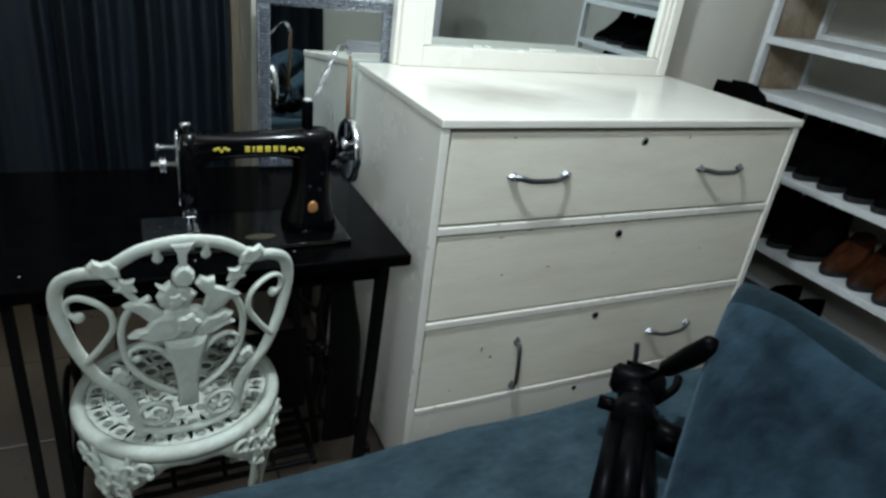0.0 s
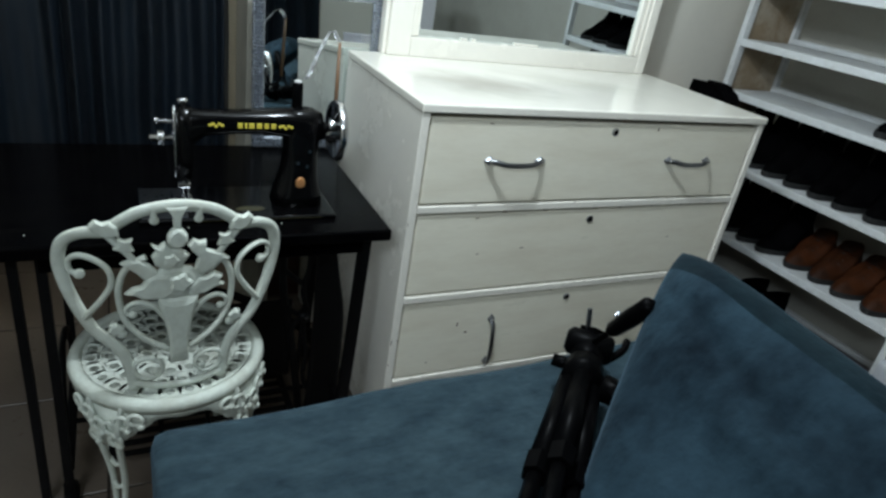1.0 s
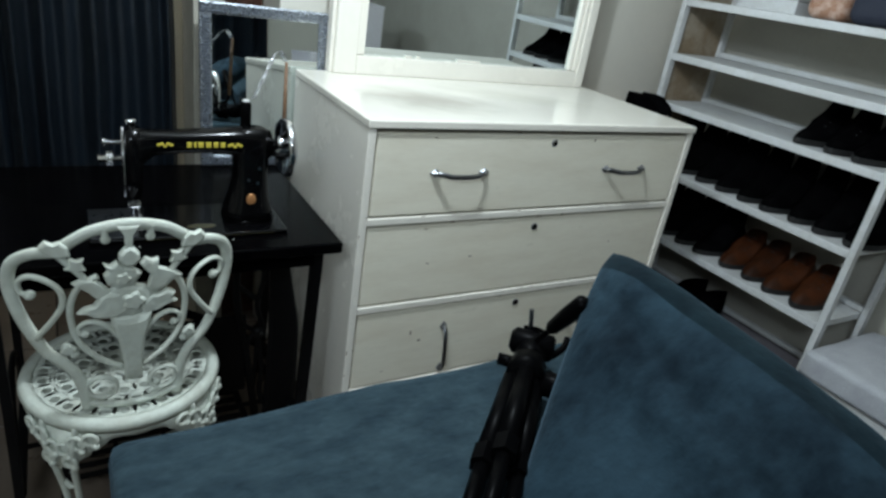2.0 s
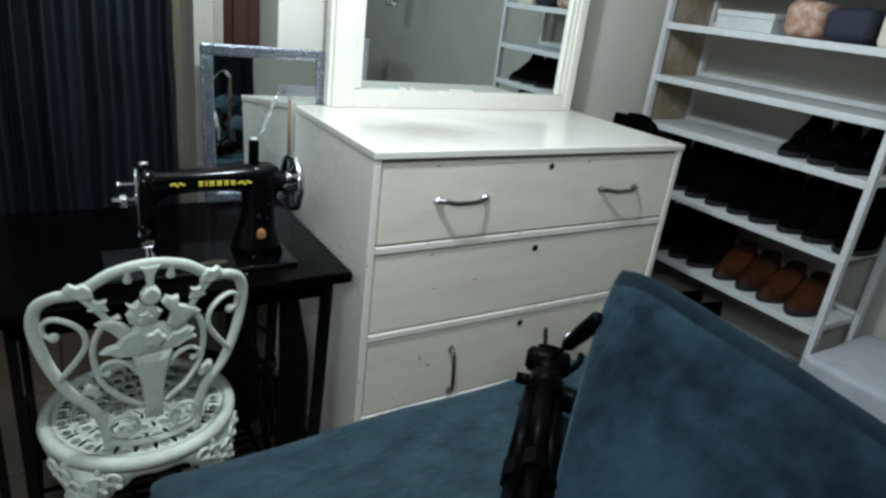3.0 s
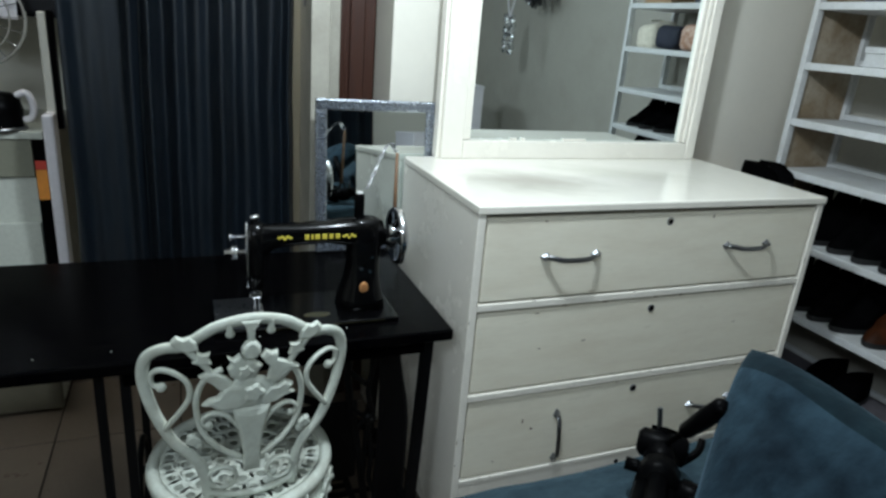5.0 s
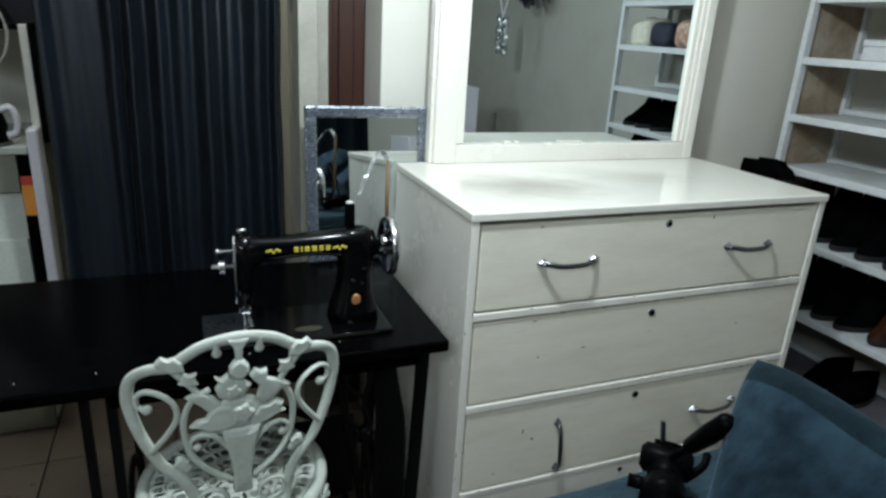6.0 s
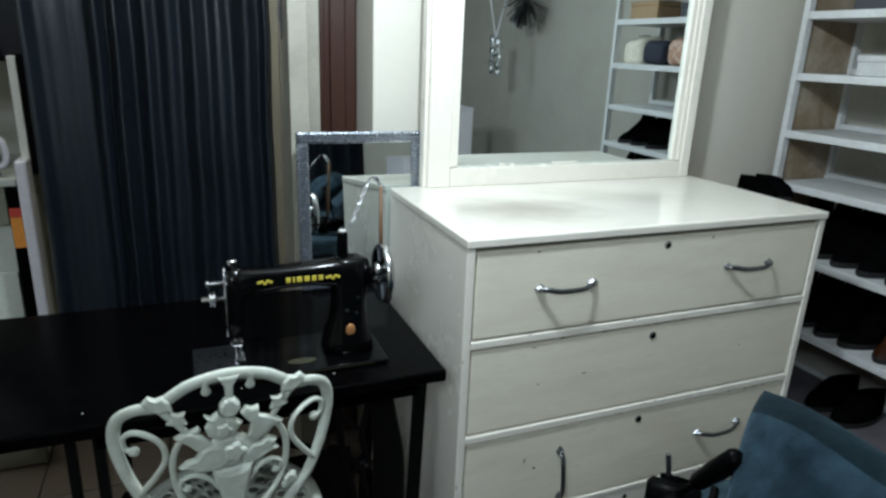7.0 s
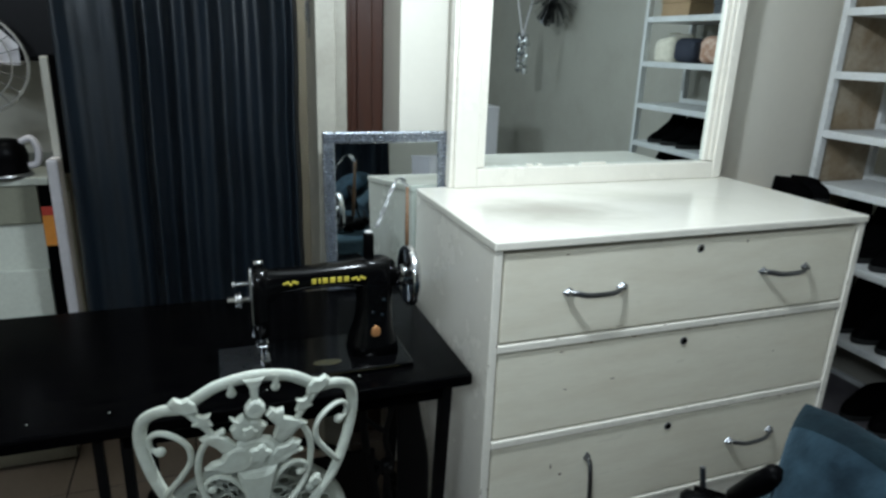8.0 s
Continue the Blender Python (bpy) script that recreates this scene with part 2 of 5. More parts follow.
structure("wall_north_far", box(-3.2, 3.6, 0, 2.0, 3.75, 2.6), WALL, "cream painted wall of the next room")
structure("wall_next_room_east", box(0.35, 1.0, 0, 0.5, 3.6, 2.6), WALL, "cream painted wall of the next room")
# the north wall: pier behind the chest, jamb post, lintel over the openings
structure("wall_north", box(-0.022, 0.70, 0, 1.98, 0.90, 2.6, 0.004), WALL, "cream painted wall pier behind the chest of drawers")
structure("wall_north_lintel", box(-2.2, 0.70, 2.12, -0.022, 0.90, 2.6), WALL, "cream painted wall over the doorway")
structure("wall_north_west", box(-3.2, 0.70, 0, -2.2, 0.90, 2.6), WALL, "cream painted wall beside the doorway")

# jamb post between the doorway and the brown door, with a strike plate
post = thing("door_jamb", "cream painted wooden door jamb with metal strike plate", "door frame", kind="structure")
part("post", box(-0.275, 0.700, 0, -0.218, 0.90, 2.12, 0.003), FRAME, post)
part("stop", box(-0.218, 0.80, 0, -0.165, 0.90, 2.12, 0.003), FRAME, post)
part("strike_plate", box(-0.2785, 0.805, 1.47, -0.2752, 0.835, 1.62, 0.001), DULL_CHROME, post, "dull metal strike plate")
part("latch", box(-0.286, 0.812, 1.52, -0.2786, 0.828, 1.57, 0.002), CHROME, post)


# the brown door only fills the strip between jamb and pier
d1 = thing("door_1", "brown varnished panelled wooden door, closed", "door", kind="structure")
part("door_leaf", box(-0.20, 0.905, 0.01, -0.0225, 0.940, 2.10, 0.002), BROWNDOOR, d1)
part("moulding", box(-0.148, 0.895, 0.25, -0.128, 0.9045, 2.0, 0.004), BROWNDOOR, d1)
part("moulding", box(-0.112, 0.889, 0.25, -0.060, 0.9045, 2.0, 0.006), BROWNDOOR, d1)
structure("wall_behind_door", box(-0.215, 0.945, 0, 0.35, 1.0, 2.6), WALL, "cream wall behind the door")


# ---- curtain in the doorway ----
# folds of the curtain: place along its width, half width, depth
FOLDS = ((0.015, 0.035, 0.045), (0.10, 0.045, 0.022), (0.185, 0.050, 0.036), (0.275, 0.034, 0.055), (0.352, 0.030, 0.078), (0.462, 0.034, 0.085),
         (0.555, 0.050, 0.062), (0.655, 0.042, 0.080), (0.765, 0.050, 0.078), (0.88, 0.050, 0.085), (0.965, 0.022, 0.050))


def curtain():
    bm = bmesh.new()
    nx, nz, x0, x1, z0, z1, y = 360, 30, -0.955, -0.308, 0.30, 2.10, 0.825
    grid = []
    for i in range(nx + 1):
        u = i / nx
        col = []
        for j in range(nz + 1):
            w = j / nz
            x = x0 + (x1 - x0) * u
            uu = u + 0.014 * (w - 0.5) * math.sin(9 * u) + 0.010 * noise.noise((u * 3, w * 2.2, 2))
            yy = y + 0.012
            for c, h, d in FOLDS:
                q = (uu - c) / h
                yy -= 1.25 * d * (0.75 + 0.25 * math.sin(2.5 * w + 20 * c)) * math.exp(-q * q)
            yy += 0.009 * noise.noise((x * 9, w * 5, 1)) + 0.0018 * noise.noise((x * 26, w * 12, 7))
            xx = x + 0.016 * (w - 0.4) * (1 - u) + 0.004 * noise.noise((x * 6, w * 7, 4))
            col.append(bm.verts.new((xx, yy, z0 + (z1 - z0) * w)))
        grid.append(col)
    for a, c in zip(grid, grid[1:]):
        for j in range(nz):
            bm.faces.new((a[j], c[j], c[j + 1], a[j + 1]))
    bmesh.ops.solidify(bm, geom=bm.faces[:], thickness=0.002)
    ob = thing("curtain", "dark blue-grey pleated satin curtain hanging in a doorway", "curtain")
    part("drape", bm, CURTAIN, ob, smooth=True)
    part("rod", sweep([(-2.15, 0.79, 2.115), (-0.28, 0.79, 2.115)], 0.018, n=10), DULL_CHROME, ob)
    return ob


curtain()


# ---- chest of drawers: front left foot at (0, 0), 1.15 wide, 0.58 deep, 1.05 high ----
CW, CD, CH = 1.150, 0.58, 1.05


def pull(name, parent, m, tilt=0.0, mat=None):
    """A bow handle, 0.145 between its two rosettes, standing 0.028 proud."""
    h = part(name, sweep(spline([(-0.0755, -0.008, 0), (-0.060, -0.019, 0.000), (-0.03, -0.028, -0.004), (0.03, -0.028, -0.004), (0.060, -0.019, 0.000), (0.0755, -0.008, 0)], 6), 0.014, 0.0075, n=8), mat or DULL_CHROME, parent, "worn chrome bow handle", True)
    h.matrix_basis = m
    for s in (-1, 1):
        plate = lathe([(0.0, 0), (0.0155, 0), (0.0155, 0.003), (0.010, 0.006), (0.008, 0.011), (0, 0.012)], 4, pose(s * 0.0755, 0, 0, 90) @ Matrix.Diagonal((1.15, 0.8, 1, 1)))
        bmesh.ops.bevel(plate, geom=plate.edges[:], offset=0.0012, segments=1, affect="EDGES")
        part("rosette", plate, DULL_CHROME, h)
        part("rivet", lathe([(0, 0), (0.0055, 0), (0.0045, 0.0035), (0, 0.0045)], 10, pose(s * 0.0755, -0.0115, 0, 90)), CHROME, h, "", True)
    return h


def chest_of_drawers():
    c = thing("chest_of_drawers", "cream painted wooden chest of three drawers, scuffed, with chrome handles", "chest of drawers")
    part("top", box(-0.002, -0.004, CH - 0.022, CW + 0.003, CD, CH, 0.004), CREAM_TOP, c, "glossy cream painted top with darker patches")
    part("side_panel", box(0, 0, 0.02, 0.022, CD, CH - 0.0225, 0.003), CREAM, c)
    part("side_panel", box(CW - 0.022, 0, 0.02, CW, CD, CH - 0.0225, 0.003), CREAM, c)
    part("back_panel", box(0.0225, CD - 0.012, 0.08, CW - 0.0225, CD - 0.001, CH - 0.025), CREAM, c)
    part("plinth", box(0.0225, 0.004, 0.0, CW - 0.0225, 0.03, 0.239, 0.003), CREAM, c)
    levels = [(0.792, 1.022), (0.528, 0.768), (0.255, 0.505)]
    for z in (0.780, 0.516):
        part("rail", box(0.0225, 0.0015, z - 0.0105, CW - 0.0225, 0.035, z + 0.0105, 0.003), CREAM, c, "cream painted rail with chipped edge")
    part("rail", box(0.0225, 0.0015, 0.2395, CW - 0.0225, 0.035, 0.2535, 0.003), CREAM, c)
    part("carcass", box(0.03, 0.042, 0.1, CW - 0.03, CD - 0.02, CH - 0.05), DARKWOOD, c, "dark inside of the carcass")
    hole = [(0.580, 0.992), (0.574, 0.733), (0.566, 0.473)]
    for k, (z0, z1) in enumerate(levels):
        d = part("drawer", box(0.028, 0.006 if k else 0.004, z0 + 0.004, CW - 0.028, 0.038, z1 - 0.005, 0.003), DRAWER, c, "cream painted drawer front with scuffs" if k != 1 else "cream painted drawer front without handles")
        x, z = hole[k]
        part("escutcheon", lathe([(0.0, 0), (0.011, 0), (0.011, 0.0022), (0.0075, 0.0026), (0.0075, 0.001), (0, 0.001)], 16, pose(x, 0.0058, z, 90)), DULL_CHROME, d, "tarnished keyhole plate", True)
        part("keyhole", lathe([(0, 0), (0.0065, 0), (0.0065, 0.0006), (0, 0.0007)], 12, pose(x + 0.001, 0.0034, z - 0.001, 90)), BLACK, d)
        marks = {0: [(0.19, 1.006, 0.012, 0.004), (0.73, 1.003, 0.006, 0.012), (0.36, 0.803, 0.03, 0.002)], 1: [(0.36, 0.655, 0.018, 0.004), (0.22, 0.645, 0.012, 0.003), (0.9, 0.66, 0.008, 0.004), (0.2, 0.752, 0.02, 0.003)], 2: [(0.23, 0.39, 0.014, 0.010), (0.2, 0.42, 0.006, 0.02), (0.12, 0.30, 0.01, 0.004)]}[k]
        for mx, mz, w, h in marks:
            b = bmesh.new()
            ring = [b.verts.new((mx + w / 2 * math.cos(a * 0.7) * random.uniform(0.5, 1.1), 0.0030, mz + h / 2 * math.sin(a * 0.7) * random.uniform(0.5, 1.1))) for a in range(9)]
            b.faces.new(ring)
            part("scuff", b, BROWNSCUFF, d)
        if k == 0:
            pull("handle", d, pose(0.2775, 0.004, 0.911))
            pull("handle", d, pose(0.878, 0.004, 0.912))
        if k == 2:
            pull("handle", d, pose(0.316, 0.006, 0.350, 0, 86, 0))
            pull("handle", d, pose(0.876, 0.006, 0.385, 0, -4, 0))
    # worn spots along rails and edges
    random.seed(11)
    for k in range(26):
        z = random.choice((0.7905, 0.7695, 0.5265, 0.5055, 0.2525, 1.026))
        x, w, h = random.uniform(0.05, 1.1), random.uniform(0.006, 0.03), random.uniform(0.0015, 0.004)
        y = -0.0044 if z > 1.0 else 0.0011
        b = bmesh.new()
        b.faces.new([b.verts.new((x + w / 2 * math.cos(a * 0.7) * random.uniform(0.5, 1.1), y, z + h / 2 * math.sin(a * 0.7) * random.uniform(0.5, 1.1))) for a in range(9)])
        part("chip", b, BROWNSCUFF, c)
    for k in range(10):
        z, h = random.uniform(0.25, 1.0), random.uniform(0.006, 0.03)
        x = random.choice((0.002, 0.0195, CW - 0.0195, CW - 0.002))
        b = bmesh.new()
        b.faces.new([b.verts.new((x + 0.0016 * math.cos(a * 0.7) * random.uniform(0.5, 1.1), -0.0004, z + h / 2 * math.sin(a * 0.7) * random.uniform(0.5, 1.1))) for a in range(9)])
        part("chip", b, BROWNSCUFF, c)
    part("screw_head", lathe([(0, 0), (0.008, 0), (0.006, 0.003), (0, 0.0035)], 10, pose(0.556, 0.004, 0.214, 90)), BLACK, c, "black screw cover")
    return c


BROWNSCUFF = material("scuffed_bare_wood", (0.16, 0.10, 0.06), 0.8, scale=80, amount=0.8, bump=0)
chest_of_drawers()


def dressing_mirror():
    """Framed mirror on the back of the chest."""
    m = thing("dressing_mirror", "tall mirror in a moulded cream painted wooden frame", "mirror", (0, 0, 0))
    x0, x1, z0, z1, y = 0.108, 1.120, CH, 1.95, 0.545
    xi0, xi1, zi0, zi1 = 0.211, 1.048, 1.110, 1.86
    part("stile", box(x0, y, z0, xi0 - 0.03, y + 0.045, z1, 0.004), CREAM, m)
    part("moulding", box(xi0 - 0.0295, y + 0.006, zi0, xi0 - 0.016, y + 0.045, zi1, 0.003), CREAM, m)
    part("moulding", box(xi0 - 0.0155, y + 0.013, zi0, xi0, y + 0.045, zi1, 0.003), CREAM, m)
    part("stile", box(xi1 + 0.034, y, z0, x1, y + 0.045, z1, 0.004), CREAM, m)
    part("moulding", box(xi1 + 0.018, y + 0.006, zi0, xi1 + 0.0335, y + 0.045, zi1, 0.003), CREAM, m)
    part("moulding", box(xi1, y + 0.013, zi0, xi1 + 0.0175, y + 0.045, zi1, 0.003), CREAM, m)
    part("bottom_rail", box(xi0 - 0.0295, y + 0.002, z0, xi1 + 0.0335, y + 0.045, zi0 - 0.002, 0.003), CREAM, m)
    part("top_rail", box(xi0 - 0.0295, y + 0.002, zi1 + 0.002, xi1 + 0.0335, y + 0.045, z1, 0.003), CREAM, m)
    part("glass", box(xi0 - 0.004, y + 0.026, zi0 - 0.004, xi1 + 0.004, y + 0.030, zi1 + 0.004), MIRROR, m, "clear mirror glass")
    for s, x in ((0, x0 - 0.012), (1, x1)):
        part("bracket", box(x, y + 0.012, z0, x + 0.012, y + 0.05, z1 - 0.05, 0.003), CREAM, m)
    for xs, w in ((0.36, 0.02), (0.40, 0.012), (0.56, 0.09)):
        part("glazing_clip", box(xs, y + 0.016, zi0 - 0.0015, xs + w, y + 0.0258, zi0 + 0.006, 0.001), CREAM_TOP, m, "flaking paint on the glass edge")
    return m


dressing_mirror()


def small_mirror():
    """Silver framed mirror leaning at the back of the sewing table."""
    m = thing("small_mirror", "small mirror with a silver beaded frame, leaning behind the sewing machine", "mirror", (-0.276, 0.575, 0.742))
    w, h, f = 0.385, 0.475, 0.034
    tilt = pose(0, 0, 0, -4)
    for name, b in (("frame_side", box(0, 0, 0, f, 0.018, h, 0.005)), ("frame_side", box(w - f, 0, 0, w, 0.018, h, 0.005)), ("frame_rail", box(f + 0.0005, 0.0005, h - f, w - f - 0.0005, 0.018, h, 0.005)), ("frame_rail", box(f + 0.0005, 0.0005, 0, w - f - 0.0005, 0.018, f, 0.005))):
        o = part(name, b, SILVER, m)
        o.matrix_basis = tilt
    o = part("glass", box(f - 0.004, 0.008, f - 0.004, w - f + 0.004, 0.012, h - f + 0.004), MIRROR, m, "mirror glass")
    o.matrix_basis = tilt
    bead = bmesh.new()
    for row in (0.008, 0.017, 0.026):
        for k in range(int(w / 0.009)):
            bmesh.ops.create_cube(bead, size=0.0062, matrix=Matrix.Translation((0.005 + k * 0.009, -0.001, h - row)) @ pose(0, 0, 0, 35, 35, 20))
        for k in range(int((h - 2 * f) / 0.009)):
            for x in (row, w - row):
                bmesh.ops.create_cube(bead, size=0.0062, matrix=Matrix.Translation((x, -0.001, f + k * 0.009)) @ pose(0, 0, 0, 35, 35, 20))
        for k in range(int(w / 0.009)):
            bmesh.ops.create_cube(bead, size=0.0062, matrix=Matrix.Translation((0.005 + k * 0.009, -0.001, row)) @ pose(0, 0, 0, 35, 35, 20))
    o = tagged(part("beadwork", bead, SILVER, m, "rows of silver beads"), kind="stuff")
    o.matrix_basis = tilt
    return m


small_mirror()


# ---- open shelves along the east wall ----
SX0, SX1, SY0, SY1 = 1.494, 1.80, -0.455, 0.505
LEVELS = [1.842, 1.634, 1.426, 1.222, 1.034, 0.777, 0.509, 0.23]


def shelf_unit():
    s = thing("shelf_unit", "white painted open wooden shelves full of shoes", "shelves")
    for x in (SX0, SX1 - 0.03):
        for y in (SY0, SY1 - 0.022):
            part("post", box(x, y, 0, x + 0.03, y + 0.022, 2.05, 0.002), SHELF, s)
    for z in LEVELS:
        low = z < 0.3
        part("shelf_board", box(SX0 + 0.001, SY0 + 0.0225, z - 0.026, SX1 - 0.031, SY1 - 0.0225, z, 0.002), SHADED_BOARD if low else SHELF, s, "bottom board, coloured dark for the shade" if low else "")
        part("back_rail", box(SX1 - 0.03, SY0 + 0.0225, z + 0.001, SX1 - 0.012, SY1 - 0.0225, z + 0.022, 0.002), SHELF, s)
    part("end_board", box(SX0 + 0.0305, SY1 - 0.008, 0.05, SX1 - 0.0305, SY1, 2.04), BOARD, s, "bare brown board with patches of white paint")
    return s


shelf_unit()

# ---- blue daybed with a pillow, towards the camera ----
def softbox(x0, y0, z0, x1, y1, z1, r, wob, seed, cuts=14):
    b = bmesh.new()
    bmesh.ops.create_cube(b, size=1)
    bmesh.ops.subdivide_edges(b, edges=b.edges[:], cuts=cuts, use_grid_fill=True)
    sx, sy, sz = x1 - x0, y1 - y0, z1 - z0
    for v in b.verts:
        p = Vector(((v.co.x + 0.5) * sx, (v.co.y + 0.5) * sy, (v.co.z + 0.5) * sz))
        q = Vector((min(max(p.x, r), sx - r), min(max(p.y, r), sy - r), min(max(p.z, r), sz - r)))
        d = p - q
        if d.length > 1e-6:
            p = q + d.normalized() * r
        p += Vector((0, 0, wob * noise.noise((p.x * 4 + seed, p.y * 4, p.z * 4)) + 0.4 * wob * noise.noise((p.x * 13, p.y * 13 + seed, 0))))
        v.co = p + Vector((x0, y0, z0))
    return b


def daybed():
    d = thing("daybed", "wide daybed upholstered in worn blue suede", "sofa", (0, 0, 0), turn=2.0)
    part("mattress", softbox(-0.63, -1.75, 0.40, 0.45, -0.540, 0.725, 0.022, 0.007, 3, 44), BLUE, d, "blue suede covered mattress", True)
    part("base", softbox(-0.62, -1.74, 0.10, 0.44, -0.55, 0.398, 0.02, 0.003, 9), BLUE, d, "", True)
    for x in (-0.55, 0.37):
        for y in (-1.67, -0.62):
            part("leg", lathe([(0.02, 0), (0.028, 0.1)], 12, pose(x, y, 0)), DARKWOOD, d)
    part("bolster", lathe([(0, -0.40), (0.05, -0.40), (0.075, -0.37), (0.078, 0), (0.075, 0.37), (0.05, 0.40), (0, 0.40)], 24, pose(0.300, -1.24, 0.800, 90)), BLUE, d, "round blue bolster", True)
    return d


daybed()


def pillow(corner_a, corner_b, corner_c, thick, name="pillow"):
    """A plump cushion: two bulging sheets over a parallelogram with rounded corners."""
    a, b, c = Vector(corner_a), Vector(corner_b), Vector(corner_c)
    e1, e2 = b - a, c - a
    nrm = e1.cross(e2).normalized()
    if nrm.z < 0:
        nrm = -nrm
    bm, gusset = bmesh.new(), bmesh.new()
    n, fold = 48, 6
    sheets = []
    for side in (1, -1):
        g = []
        for i in range(n + 1):
            line = []
            for j in range(n + 1):
                u, v = i / n, j / n
                qu, qv = 2 * u - 1, 2 * v - 1
                ru = qu * (1 - 0.045 * abs(qv) ** 6 * abs(qu) ** 2) * (1 + 0.035 * (1 - qv * qv))
                rv = qv * (1 - 0.045 * abs(qu) ** 6 * abs(qv) ** 2) * (1 + 0.035 * (1 - qu * qu))
                p = a + e1 * (ru + 1) / 2 + e2 * (rv + 1) / 2
                rim = (1 - qu ** 4) * (1 - qv ** 4)
                puff = max(0.0, rim) ** 0.55
                # the upper edge is the plumpest, the lower one is squeezed by the bed
                puff *= 1.0 - 0.70 * u ** 1.2 if side > 0 else 0.5
                dent = 0.016 * math.exp(-((u - 0.50 - 0.15 * v) / 0.10) ** 2) * math.sin(math.pi * v) + 0.007 * math.exp(-((u - 0.18 - 0.35 * v) / 0.03) ** 2)
                t = 0.006 + thick * puff + (0.016 * noise.noise((u * 3, v * 3, side * 3)) + 0.006 * noise.noise((u * 9, v * 8, side)) - (dent if side > 0 else 0)) * min(1.0, puff * 1.4)
                line.append(bm.verts.new(p + nrm * (side * t - 0.020)))
            g.append(line)
        sheets.append(g)
        for i in range(n):
            for j in range(n):
                quad = (g[i][j], g[i + 1][j], g[i + 1][j + 1], g[i][j + 1])
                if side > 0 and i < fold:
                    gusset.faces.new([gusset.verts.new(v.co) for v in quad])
                else:
                    bm.faces.new(quad)
    bmesh.ops.remove_doubles(gusset, verts=gusset.verts, dist=1e-5)
    t, l = sheets
    rim = [(i, 0) for i in range(n)] + [(n, j) for j in range(n)] + [(i, n) for i in range(n, 0, -1)] + [(0, j) for j in range(n, 0, -1)]
    for p, q in zip(rim, rim[1:] + rim[:1]):
        bm.faces.new((t[p[0]][p[1]], t[q[0]][q[1]], l[q[0]][q[1]], l[p[0]][p[1]]))
    ob = thing(name, "plump blue suede pillow, darkened for shade, propped up on the daybed", "pillow")
    cover = part("cover", bm, PILLOW, ob, "", True)
    part("gusset", gusset, GUSSET, cover, "suede side strip, coloured darker for its shade", True)
    return ob


pillow((0.172, -0.655, 1.022), (-0.150, -0.905, 0.735), (0.215, -1.21, 0.960), 0.085)

# ---- sewing table with iron treadle ----
TZ = 0.742


def scroll(cx, cz, r0, r1, a0, turns, y, steps=18, flat=1.0):
    """A flat spiral in the xz plane."""
    return [(cx + (r0 + (r1 - r0) * k / steps) * math.cos(a0 + turns * 2 * math.pi * k / steps), y, cz + flat * (r0 + (r1 - r0) * k / steps) * math.sin(a0 + turns * 2 * math.pi * k / steps)) for k in range(steps + 1)]


def yz(points, x):
    return [(x, p[0], p[2]) for p in points]


